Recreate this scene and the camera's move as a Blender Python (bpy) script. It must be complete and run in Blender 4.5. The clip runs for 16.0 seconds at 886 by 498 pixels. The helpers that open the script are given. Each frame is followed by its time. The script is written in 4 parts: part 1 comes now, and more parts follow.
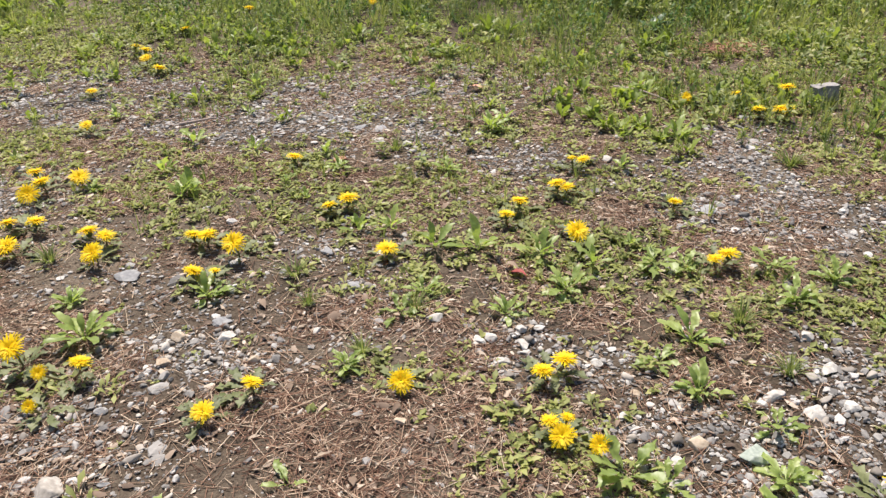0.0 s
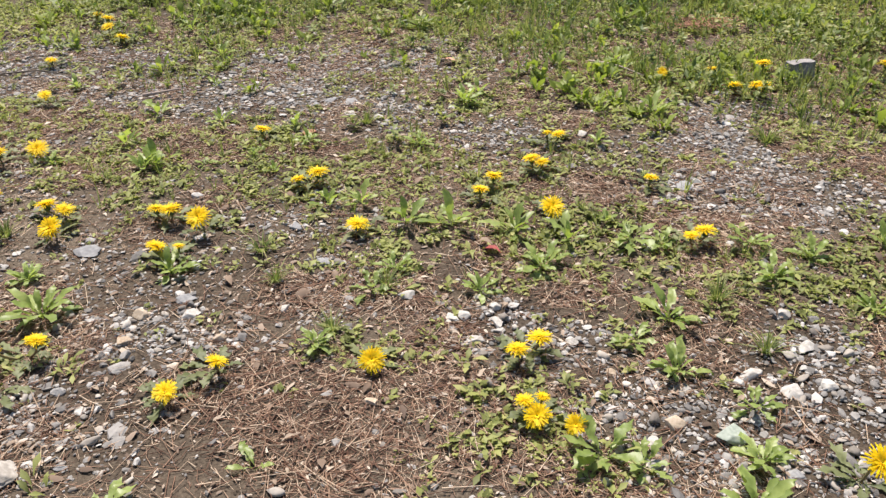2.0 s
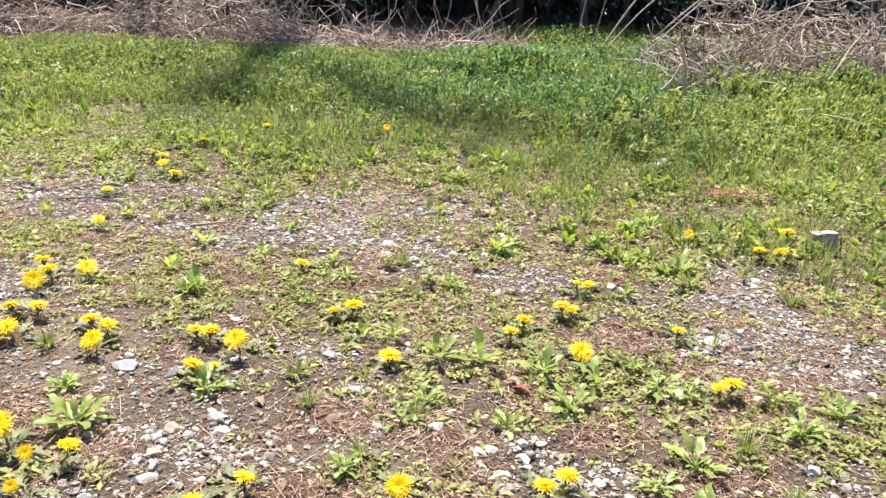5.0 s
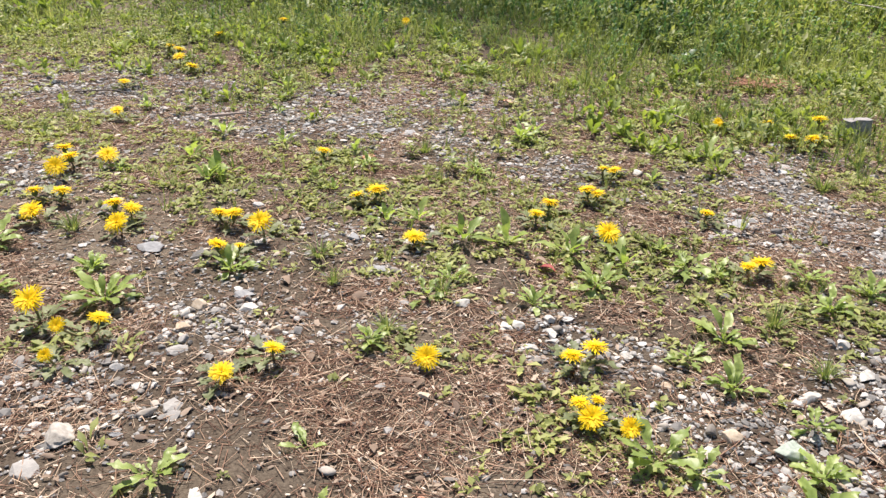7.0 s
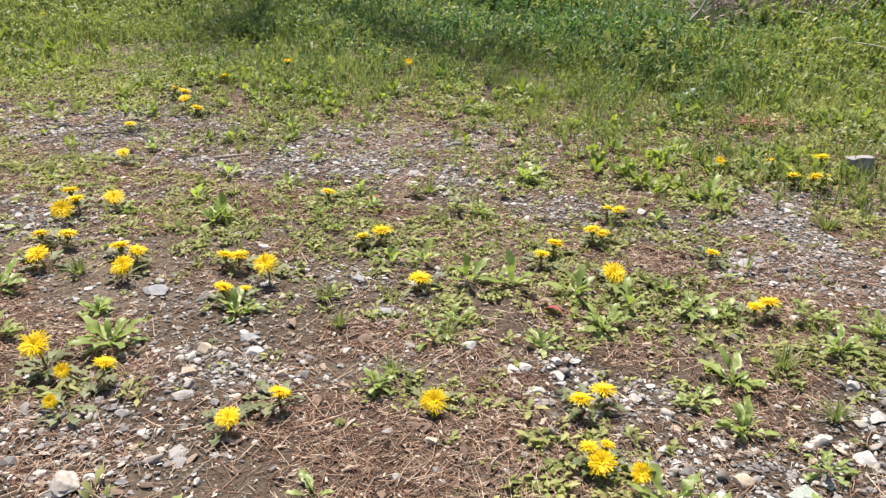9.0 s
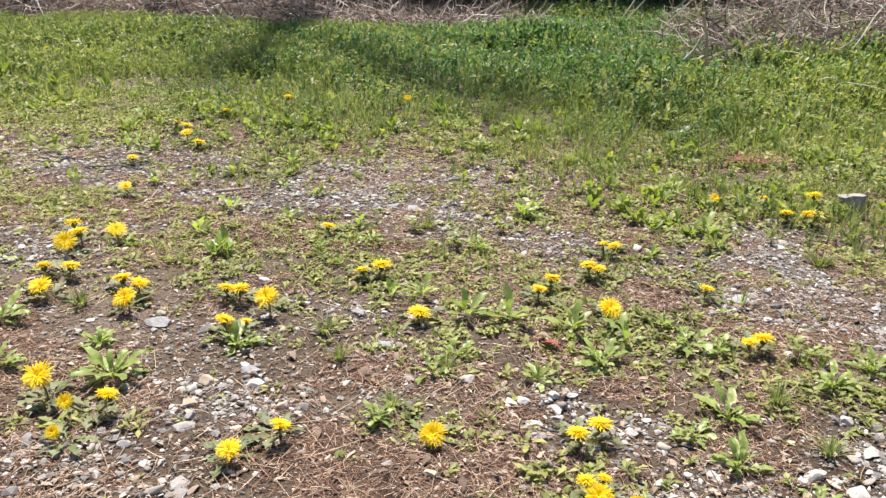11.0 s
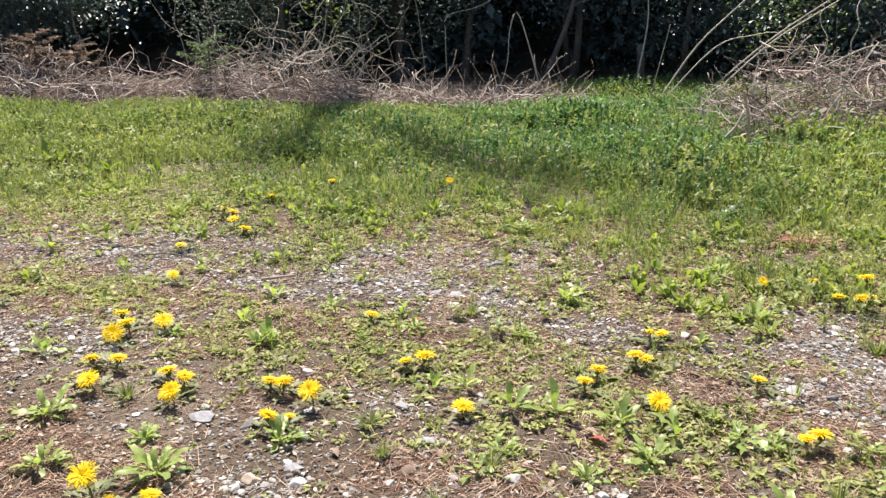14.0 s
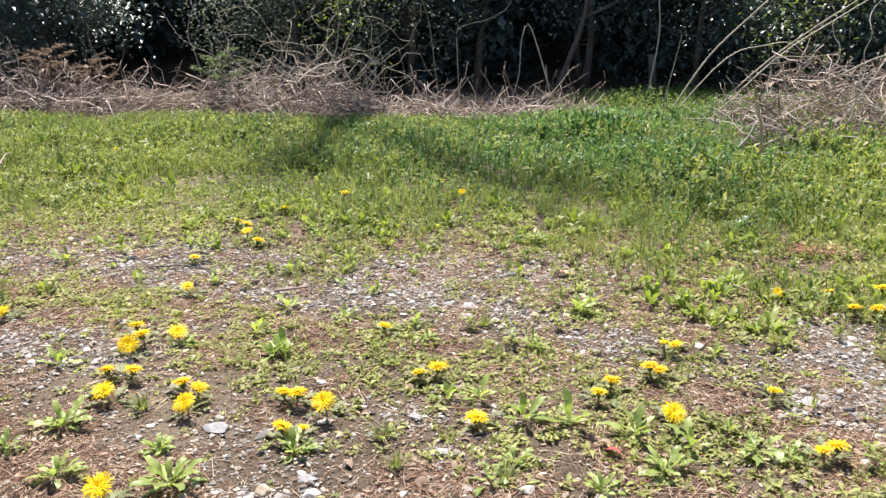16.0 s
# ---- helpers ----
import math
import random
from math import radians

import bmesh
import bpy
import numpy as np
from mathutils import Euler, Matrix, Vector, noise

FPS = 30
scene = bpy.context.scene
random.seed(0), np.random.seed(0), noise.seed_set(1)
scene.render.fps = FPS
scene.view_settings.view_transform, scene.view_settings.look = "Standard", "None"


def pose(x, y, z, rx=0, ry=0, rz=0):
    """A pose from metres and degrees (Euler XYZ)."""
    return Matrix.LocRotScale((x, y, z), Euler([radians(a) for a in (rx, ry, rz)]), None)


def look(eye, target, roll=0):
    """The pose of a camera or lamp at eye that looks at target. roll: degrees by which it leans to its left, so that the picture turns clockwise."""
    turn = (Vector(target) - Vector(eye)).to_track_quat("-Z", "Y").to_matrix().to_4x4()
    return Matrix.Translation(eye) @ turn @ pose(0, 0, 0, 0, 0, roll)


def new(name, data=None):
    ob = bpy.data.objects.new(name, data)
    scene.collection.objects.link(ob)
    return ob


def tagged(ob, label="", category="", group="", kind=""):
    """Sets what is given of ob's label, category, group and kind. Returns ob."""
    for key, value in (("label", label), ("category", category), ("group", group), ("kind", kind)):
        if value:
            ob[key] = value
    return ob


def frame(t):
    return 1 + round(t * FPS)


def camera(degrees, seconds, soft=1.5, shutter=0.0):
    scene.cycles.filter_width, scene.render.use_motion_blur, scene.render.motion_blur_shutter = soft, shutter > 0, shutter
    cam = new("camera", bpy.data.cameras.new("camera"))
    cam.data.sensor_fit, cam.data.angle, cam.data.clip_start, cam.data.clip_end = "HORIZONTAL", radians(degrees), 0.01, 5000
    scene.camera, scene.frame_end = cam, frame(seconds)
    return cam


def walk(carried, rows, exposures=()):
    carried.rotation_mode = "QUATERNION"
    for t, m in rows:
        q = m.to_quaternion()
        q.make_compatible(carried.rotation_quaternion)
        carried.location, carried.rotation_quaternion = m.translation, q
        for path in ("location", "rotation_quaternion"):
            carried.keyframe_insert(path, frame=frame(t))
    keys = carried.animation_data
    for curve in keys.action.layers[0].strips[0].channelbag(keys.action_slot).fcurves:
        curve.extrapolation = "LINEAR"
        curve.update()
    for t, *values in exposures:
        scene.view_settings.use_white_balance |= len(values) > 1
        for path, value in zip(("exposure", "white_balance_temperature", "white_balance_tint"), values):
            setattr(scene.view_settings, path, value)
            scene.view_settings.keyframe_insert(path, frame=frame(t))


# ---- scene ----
cam = camera(55.4, 16.0, soft=1.4)
PATH = [
    (0, (0.099, -0.076, 0.915), (0.074, 1.664, -0.072), -2.0),
    (0.5, (0.098, -0.065, 0.908), (0.106, 1.646, -0.127), -1.5),
    (1, (0.101, -0.038, 0.884), (0.16, 1.631, -0.217), -0.8),
    (1.5, (0.103, -0.033, 0.879), (0.166, 1.635, -0.221), -0.7),
    (2, (0.097, -0.04, 0.89), (0.138, 1.672, -0.144), -0.7),
    (2.5, (0.07, -0.001, 0.924), (0.105, 1.801, 0.056), 1.2),
    (3, (0.023, 0.023, 0.986), (0.0, 1.912, 0.327), 2.2),
    (3.5, (0.01, 0.024, 1.005), (-0.058, 1.947, 0.463), 2.1),
    (4, (0.007, 0.002, 0.998), (-0.084, 1.929, 0.47), 1.8),
    (4.5, (0.023, -0.079, 0.971), (-0.07, 1.836, 0.4), 1.5),
    (5, (0.065, -0.106, 0.866), (0.059, 1.77, 0.173), 2.3),
    (5.2, (0.071, -0.111, 0.834), (0.09, 1.746, 0.091), 2.3),
    (7.3, (0.05, -0.112, 0.792), (-0.002, 1.682, -0.091), 1.3),
    (7.5, (0.049, -0.112, 0.792), (-0.009, 1.686, -0.082), 1.0),
    (8, (0.041, -0.112, 0.795), (-0.035, 1.694, -0.061), 0.7),
    (8.5, (0.037, -0.106, 0.792), (-0.037, 1.706, -0.05), 0.9),
    (9, (0.044, -0.107, 0.803), (-0.003, 1.723, -0.003), 1.2),
    (9.2, (0.046, -0.113, 0.808), (0.009, 1.725, 0.021), 1.3),
    (11.3, (0.037, -0.131, 0.815), (-0.003, 1.729, 0.083), 1.7),
    (11.5, (0.038, -0.128, 0.815), (-0.007, 1.73, 0.076), 1.5),
    (12, (0.043, -0.111, 0.819), (0.008, 1.756, 0.105), 0.7),
    (12.5, (0.055, -0.092, 0.852), (0.009, 1.804, 0.217), -0.0),
    (13, (0.044, -0.094, 0.855), (-0.07, 1.81, 0.256), -0.3),
    (13.5, (0.039, -0.101, 0.852), (-0.098, 1.805, 0.261), -0.1),
    (14, (0.034, -0.11, 0.855), (-0.111, 1.8, 0.281), 0.2),
    (14.5, (0.029, -0.12, 0.859), (-0.121, 1.797, 0.308), 0.5),
    (15, (0.022, -0.129, 0.863), (-0.137, 1.792, 0.329), 0.7),
    (15.5, (0.025, -0.124, 0.859), (-0.143, 1.796, 0.326), 0.3),
    (16, (0.032, -0.113, 0.855), (-0.142, 1.802, 0.307), -0.2),
]
walk(cam, [(t, look(eye, target, roll)) for t, eye, target, roll in PATH],
     exposures=[(0.0, 0.70), (2.0, 0.65), (2.7, 0.70), (3.5, 1.28), (4.0, 1.42), (5.0, 1.37), (7.5, 0.86), (9.0, 0.86), (11.5, 1.0), (12.5, 1.0), (14.0, 1.13), (16.0, 1.22)])

# ---- light ----
SUN_EL, SUN_AZ = radians(64), radians(-18)      # ahead of the camera's line, a little to its left
world = bpy.data.worlds.new("sky")
scene.world = world
world.use_nodes = True
wt = world.node_tree
sky = wt.nodes.new("ShaderNodeTexSky")
sky.sky_type, sky.sun_disc = "NISHITA", False
sky.sun_elevation, sky.sun_rotation = SUN_EL, SUN_AZ
wt.links.new(sky.outputs[0], wt.nodes["Background"].inputs[0])
wt.nodes["Background"].inputs[1].default_value = 0.074
sun = new("sun", bpy.data.lights.new("sun", "SUN"))
sun.data.energy, sun.data.angle, sun.data.color = 5.0, radians(0.55), (1.0, 0.912, 0.825)
sun_way = Vector((math.sin(SUN_AZ) * math.cos(SUN_EL), math.cos(SUN_AZ) * math.cos(SUN_EL), math.sin(SUN_EL)))
sun.matrix_world = look(sun_way * 30, (0, 0, 0))

rng = np.random.default_rng(7)


# ---- arithmetic on the lie of the land ----
def lattice(ix, iy, seed):
    h = (ix.astype(np.int64) * 374761393 + iy.astype(np.int64) * 668265263 + seed * 974711) & 0x7FFFFFFF
    h = ((h ^ (h >> 13)) * 1274126177) & 0x7FFFFFFF
    return ((h ^ (h >> 16)) & 0xFFFF) / 65535.0


def vnoise(x, y, cell, seed=0):
    """Smooth noise from 0 to 1 with cells of that many metres."""
    x, y = np.asarray(x, float) / cell, np.asarray(y, float) / cell
    ix, iy = np.floor(x), np.floor(y)
    fx, fy = x - ix, y - iy
    fx, fy = fx * fx * (3 - 2 * fx), fy * fy * (3 - 2 * fy)
    a, b = lattice(ix, iy, seed), lattice(ix + 1, iy, seed)
    c, d = lattice(ix, iy + 1, seed), lattice(ix + 1, iy + 1, seed)
    return (a * (1 - fx) + b * fx) * (1 - fy) + (c * (1 - fx) + d * fx) * fy


def ramp(v, lo, hi):
    v = np.clip((np.asarray(v, float) - lo) / (hi - lo), 0, 1)
    return v * v * (3 - 2 * v)


def ground_z(x, y):
    x, y = np.asarray(x, float), np.asarray(y, float)
    z = 0.030 * (vnoise(x, y, 0.7, 1) - 0.5) + 0.012 * (vnoise(x, y, 0.16, 2) - 0.5)
    z += 0.007 * (vnoise(x, y, 0.045, 3) - 0.5) + 0.006 * (vnoise(x, y, 0.02, 4) - 0.5)
    near = ramp(np.hypot(x, y), 60, 20)
    bank = 3.6 * ramp(y, 10.2, 17) * ramp(np.abs(x), 60, 25)
    return z * near - 0.008 + bank


def meadow_edge(x):
    return np.interp(x, [-3, -2, -1.3, -0.55, 0.27, 0.55, 0.83, 1.3, 3], [3.5, 3.25, 3.35, 2.85, 3.05, 2.7, 2.45, 2.1, 1.8])


def green(x, y):
    """How thick the meadow stands, from 0 to 1."""
    return np.clip((y - meadow_edge(x)) / 0.8 + 0.55 + 0.9 * (vnoise(x, y, 0.35, 11) - 0.5), 0, 1)


def spot(x, y, cx, cy, rx, ry):
    return np.exp(-((x - cx) / rx) ** 2 - ((y - cy) / ry) ** 2)


def stony(x, y):
    """How much gravel lies open, from 0 to 1."""
    s = 1.0 * spot(x, y, -0.58, 0.93, 0.17, 0.10) + 0.55 * spot(x, y, -0.42, 1.21, 0.11, 0.09) + 0.4 * spot(x, y, -0.32, 1.13, 0.12, 0.08)
    s += 0.9 * spot(x, y, 0.19, 1.17, 0.10, 0.08) + 0.45 * spot(x, y, 0.33, 1.12, 0.10, 0.06) + 0.6 * spot(x, y, -0.09, 1.34, 0.07, 0.13)
    s += 1.0 * spot(x, y, 0.60, 0.95, 0.17, 0.12) + 0.7 * spot(x, y, 0.45, 0.93, 0.10, 0.10) + 0.6 * spot(x, y, 0.76, 1.06, 0.12, 0.10) + 0.7 * spot(x, y, 0.58, 0.76, 0.25, 0.08)
    s += 1.0 * spot(x, y, 0.85, 1.88, 0.18, 0.13) + 0.9 * spot(x, y, 0.76, 1.69, 0.16, 0.09) + 1.0 * spot(x, y, 0.98, 1.62, 0.25, 0.10) + 0.7 * spot(x, y, 0.98, 2.13, 0.22, 0.14)
    s += 1.5 * spot(x, y, -1.40, 2.72, 0.45, 0.22) + 1.3 * spot(x, y, -0.92, 2.58, 0.28, 0.17) + 1.1 * spot(x, y, -0.52, 2.38, 0.36, 0.16) + 1.2 * spot(x, y, -0.18, 2.28, 0.26, 0.13)
    s += 1.1 * spot(x, y, 0.0, 2.66, 0.48, 0.17) + 0.5 * spot(x, y, 0.22, 2.05, 0.20, 0.10) + 0.8 * spot(x, y, -1.25, 1.85, 0.40, 0.18) + 0.3 * spot(x, y, -0.55, 1.45, 0.30, 0.12)
    s += 0.35 * spot(x, y, 0.32, 1.9, 0.2, 0.1) + 0.3 * spot(x, y, -0.15, 1.6, 0.15, 0.1)
    s = s * (1 + 0.4 * ramp(y, 1.5, 1.2))
    return np.clip(1.2 * s * (0.15 + 1.1 * ramp(vnoise(x, y, 0.13, 21), 0.2, 0.8) + 0.5 * vnoise(x, y, 0.04, 22)) + 0.04, 0, 1)


# ---- materials ----
def material(name, tones, rough=0.8, grain=60.0, broad=3.0, per="island", bump=0.2, bump_scale=200.0, through_light=0.0,
             through_tone=None, spec=0.35, spread=0.55, metal=0.0, depth=0.003):
    """tones: colours from dark to light, chosen by a random value per piece mixed with broad and fine noise."""
    m = bpy.data.materials.new(name)
    m.use_nodes = True
    nt = m.node_tree
    n, ln = nt.nodes, nt.links
    bsdf = n["Principled BSDF"]
    out = n["Material Output"]
    co = n.new("ShaderNodeTexCoord")
    fine, wide = n.new("ShaderNodeTexNoise"), n.new("ShaderNodeTexNoise")
    for t, s, d in ((fine, grain, 4.0), (wide, broad, 3.0)):
        t.inputs["Scale"].default_value, t.inputs["Detail"].default_value = s, d
        ln.new(co.outputs["Object"], t.inputs["Vector"])
    total = None
    if per == "island":
        g = n.new("ShaderNodeNewGeometry")
        total = g.outputs["Random Per Island"]
    elif per == "object":
        g = n.new("ShaderNodeObjectInfo")
        total = g.outputs["Random"]

    def mixed(a, b, f):
        x = n.new("ShaderNodeMix")
        x.data_type = "FLOAT"
        x.inputs[0].default_value = f
        ln.new(a, x.inputs[2])
        ln.new(b, x.inputs[3])
        return x.outputs[0]

    v = mixed(wide.outputs[0], fine.outputs[0], 0.45)
    st = n.new("ShaderNodeMapRange")
    st.inputs[1].default_value, st.inputs[2].default_value = 0.33, 0.67
    ln.new(v, st.inputs[0])
    v = st.outputs[0]
    if total is not None:
        v = mixed(v, total, spread)
    cr = n.new("ShaderNodeValToRGB")
    el = cr.color_ramp.elements
    for i, c in enumerate(tones):
        p = i / max(1, len(tones) - 1)
        e = el[i] if i < 2 else el.new(p)
        e.position, e.color = p, (*c, 1)
    for i, c in enumerate(tones):
        p = i / max(1, len(tones) - 1)
        el[i].position, el[i].color = p, (*c, 1)
    ln.new(v, cr.inputs[0])
    ln.new(cr.outputs[0], bsdf.inputs["Base Color"])
    bsdf.inputs["Roughness"].default_value = rough
    bsdf.inputs["Specular IOR Level"].default_value = spec
    bsdf.inputs["Metallic"].default_value = metal
    if bump:
        bn, bt = n.new("ShaderNodeBump"), n.new("ShaderNodeTexNoise")
        bt.inputs["Scale"].default_value, bt.inputs["Detail"].default_value = bump_scale, 5.0
        ln.new(co.outputs["Object"], bt.inputs["Vector"])
        bn.inputs["Strength"].default_value, bn.inputs["Distance"].default_value = bump, depth
        ln.new(bt.outputs[0], bn.inputs["Height"])
        ln.new(bn.outputs[0], bsdf.inputs["Normal"])
    if through_light:
        tr, mx = n.new("ShaderNodeBsdfTranslucent"), n.new("ShaderNodeMixShader")
        tint = n.new("ShaderNodeMix")
        tint.data_type, tint.blend_type = "RGBA", "MULTIPLY"
        tint.inputs[0].default_value = 1.0
        tint.inputs[7].default_value = (*(through_tone or (1, 1, 1)), 1)
        ln.new(cr.outputs[0], tint.inputs[6])
        ln.new(tint.outputs[2], tr.inputs[0])
        mx.inputs[0].default_value = through_light
        ln.new(bsdf.outputs[0], mx.inputs[1])
        ln.new(tr.outputs[0], mx.inputs[2])
        ln.new(mx.outputs[0], out.inputs[0])
    return m


LEAF_GLOW = (1.72, 1.82, 1.02)
M_SOIL = material("soil", [(0.036, 0.026, 0.019), (0.078, 0.060, 0.045), (0.122, 0.097, 0.073), (0.205, 0.167, 0.130)], 0.95, 170, 1.6, None, 1.0, 320, spec=0.15)
M_PEBBLE = material("pebble_grey", [(0.095, 0.090, 0.088), (0.185, 0.175, 0.166), (0.315, 0.298, 0.282), (0.61, 0.59, 0.56)], 0.75, 120, 30, "island", 0.3, 400, spread=0.75)
M_PEBBLE_ONE = material("pebble_single", [(0.14, 0.124, 0.108), (0.25, 0.222, 0.194), (0.40, 0.36, 0.315), (0.66, 0.62, 0.56)], 0.75, 6, 2, "object", 0.5, 5, spread=0.8, depth=0.0008)
M_WHITE = material("stone_white", [(0.27, 0.25, 0.225), (0.46, 0.435, 0.40), (0.66, 0.635, 0.59)], 0.8, 9, 2.5, "object", 0.8, 7, spread=0.3, depth=0.0012)
M_LIME = material("stone_limestone", [(0.20, 0.18, 0.155), (0.34, 0.31, 0.275), (0.52, 0.485, 0.44)], 0.85, 9, 2.5, "object", 1.0, 5, spread=0.2, depth=0.002)
M_GREYST = material("stone_grey", [(0.15, 0.15, 0.16), (0.25, 0.25, 0.255), (0.36, 0.355, 0.35)], 0.8, 9, 2.5, "object", 0.8, 7, spread=0.3, depth=0.0012)
M_TAN = material("stone_tan", [(0.30, 0.22, 0.15), (0.44, 0.35, 0.26), (0.56, 0.48, 0.38)], 0.8, 9, 2.5, "object", 0.8, 7, spread=0.3, depth=0.0012)
M_JADE = material("stone_pale_green", [(0.20, 0.235, 0.20), (0.32, 0.36, 0.31), (0.43, 0.465, 0.41)], 0.7, 9, 2.5, "object", 0.8, 7, spread=0.2, depth=0.0012)
M_RED = material("stone_terracotta", [(0.34, 0.16, 0.10), (0.48, 0.25, 0.17), (0.56, 0.34, 0.25)], 0.85, 9, 2.5, "object", 0.8, 7, spread=0.3, depth=0.0012)
M_DARKST = material("stone_dark", [(0.035, 0.032, 0.032), (0.07, 0.062, 0.06), (0.12, 0.105, 0.10)], 0.8, 9, 2.5, "object", 0.8, 7, spread=0.2, depth=0.0012)
M_BLOCK = material("granite", [(0.15, 0.144, 0.142), (0.27, 0.255, 0.248), (0.42, 0.395, 0.375)], 0.8, 180, 18, None, 0.5, 250)
M_LITTER = material("dry_litter", [(0.075, 0.044, 0.032), (0.21, 0.112, 0.075), (0.38, 0.25, 0.17), (0.68, 0.56, 0.42)], 0.8, 80, 6, "island", 0.0, spread=0.85)
M_DEADLEAF = material("dead_leaf", [(0.13, 0.09, 0.065), (0.26, 0.19, 0.14), (0.42, 0.34, 0.26)], 0.85, 70, 12, "island", 0.2, 150, 0.12, spread=0.8)
M_CHIP = material("bark_chip", [(0.075, 0.052, 0.040), (0.19, 0.135, 0.10), (0.34, 0.27, 0.21), (0.60, 0.52, 0.43)], 0.85, 70, 12, "island", 0.0, spread=0.85)
M_REDLEAF = material("red_leaf", [(0.22, 0.04, 0.035), (0.40, 0.10, 0.09)], 0.6, 7, 3, None, 0.3, 9, 0.2, depth=0.001)
M_MEADOW = material("meadow_leaf", [(0.034, 0.058, 0.019), (0.096, 0.142, 0.041), (0.225, 0.262, 0.072), (0.43, 0.415, 0.16)], 0.5, 18, 0.8, "island", 0.0, through_light=0.38, through_tone=LEAF_GLOW, spread=0.42)
M_DEEP = material("deep_meadow_leaf", [(0.024, 0.058, 0.026), (0.062, 0.130, 0.052), (0.14, 0.225, 0.085), (0.28, 0.34, 0.15)], 0.5, 18, 0.8, "island", 0.0, through_light=0.38, through_tone=LEAF_GLOW, spread=0.45)
M_GRASS = material("grass_blade", [(0.055, 0.09, 0.034), (0.14, 0.185, 0.065), (0.28, 0.30, 0.11), (0.50, 0.46, 0.26)], 0.5, 18, 1.0, "island", 0.0, through_light=0.35, through_tone=LEAF_GLOW, spread=0.5)
M_BRIGHT = material("bright_leaf", [(0.14, 0.195, 0.040), (0.24, 0.30, 0.068), (0.39, 0.43, 0.12)], 0.5, 18, 1.5, "island", 0.0, through_light=0.42, through_tone=(1.5, 1.55, 0.8), spread=0.6)
M_YELLOWGREEN = material("yellow_green_leaf", [(0.10, 0.145, 0.030), (0.165, 0.22, 0.048), (0.25, 0.30, 0.075)], 0.45, 7, 2.2, "object", 0.3, 9, 0.42, (1.5, 1.55, 0.8), spec=0.45, depth=0.001)
M_DOCK = material("dock_leaf", [(0.075, 0.125, 0.060), (0.12, 0.18, 0.088), (0.18, 0.245, 0.125)], 0.42, 7, 2.2, "object", 0.4, 9, 0.35, (1.4, 1.5, 0.9), spec=0.5, depth=0.0012)
M_LOWWEED = material("low_weed", [(0.085, 0.095, 0.030), (0.185, 0.205, 0.064), (0.31, 0.33, 0.105), (0.48, 0.44, 0.21)], 0.6, 30, 1.2, "island", 0.0, through_light=0.28, through_tone=LEAF_GLOW, spread=0.6)
M_ROSETTE = material("rosette_leaf", [(0.17, 0.235, 0.064), (0.27, 0.345, 0.10), (0.40, 0.47, 0.165)], 0.42, 7, 2.2, "object", 0.5, 9, 0.42, (1.5, 1.55, 0.8), spec=0.5, depth=0.0012)
M_DULL = material("dandelion_leaf", [(0.075, 0.095, 0.040), (0.13, 0.150, 0.062), (0.20, 0.215, 0.095)], 0.55, 7, 2.2, "object", 0.5, 9, 0.2, (1.5, 1.6, 0.8), spec=0.4, depth=0.0012)
M_PETAL = material("ray_floret", [(0.88, 0.61, 0.007), (0.93, 0.71, 0.011), (0.95, 0.78, 0.020)], 0.6, 20, 4, "island", 0.0, through_light=0.45, through_tone=(1.05, 1.05, 0.6), spread=0.7)
M_HEART = material("floret_heart", [(0.86, 0.60, 0.006), (0.93, 0.72, 0.012)], 0.65, 40, 8, "island", 0.0, through_light=0.2, spread=0.7)
M_STEM = material("flower_stem", [(0.12, 0.14, 0.05), (0.22, 0.19, 0.09), (0.26, 0.15, 0.09)], 0.5, 60, 12, "object", 0.1, 100, 0.1)
M_CALYX = material("calyx", [(0.06, 0.09, 0.025), (0.11, 0.15, 0.045)], 0.6, 7, 3, "object", 0.2, 9, depth=0.0006)
M_TWIG = material("dry_twig", [(0.060, 0.042, 0.034), (0.20, 0.148, 0.124), (0.42, 0.340, 0.295), (0.76, 0.68, 0.61)], 0.85, 60, 1.6, "island", 0.3, 200, spread=0.9)
M_CANE = material("bare_cane", [(0.30, 0.26, 0.20), (0.44, 0.39, 0.31), (0.58, 0.53, 0.45)], 0.75, 50, 6, "object", 0.3, 160, spread=0.4)
M_SPLIT = material("split_wood", [(0.42, 0.29, 0.17), (0.60, 0.45, 0.29)], 0.8, 60, 8, None, 0.3, 160)
M_BARK = material("bark", [(0.05, 0.042, 0.036), (0.10, 0.082, 0.070), (0.17, 0.145, 0.122)], 0.9, 40, 5, "object", 0.8, 60, spread=0.2)
M_EVERGREEN = material("evergreen_leaf", [(0.052, 0.080, 0.080), (0.092, 0.128, 0.118), (0.14, 0.178, 0.155)], 0.46, 20, 1.2, "island", 0.0, through_light=0.15, through_tone=(1.1, 1.3, 1.0), spec=0.85, spread=0.6)
# leaf tones lifted and blued: the haze over the deep wood is in the colour
M_HAZED = material("hazed_wood_leaf", [(0.080, 0.112, 0.122), (0.120, 0.156, 0.164), (0.160, 0.198, 0.200)], 0.75, 20, 1.2, "island", 0.0, through_light=0.30, through_tone=(1.2, 1.3, 1.1), spec=0.15, spread=0.5)
M_FRESH = material("fresh_leaf", [(0.06, 0.10, 0.02), (0.12, 0.17, 0.03), (0.19, 0.23, 0.05)], 0.45, 20, 1.2, "island", 0.0, through_light=0.35, through_tone=LEAF_GLOW, spread=0.6)
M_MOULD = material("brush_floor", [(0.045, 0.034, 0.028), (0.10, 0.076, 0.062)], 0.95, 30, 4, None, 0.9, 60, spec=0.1)


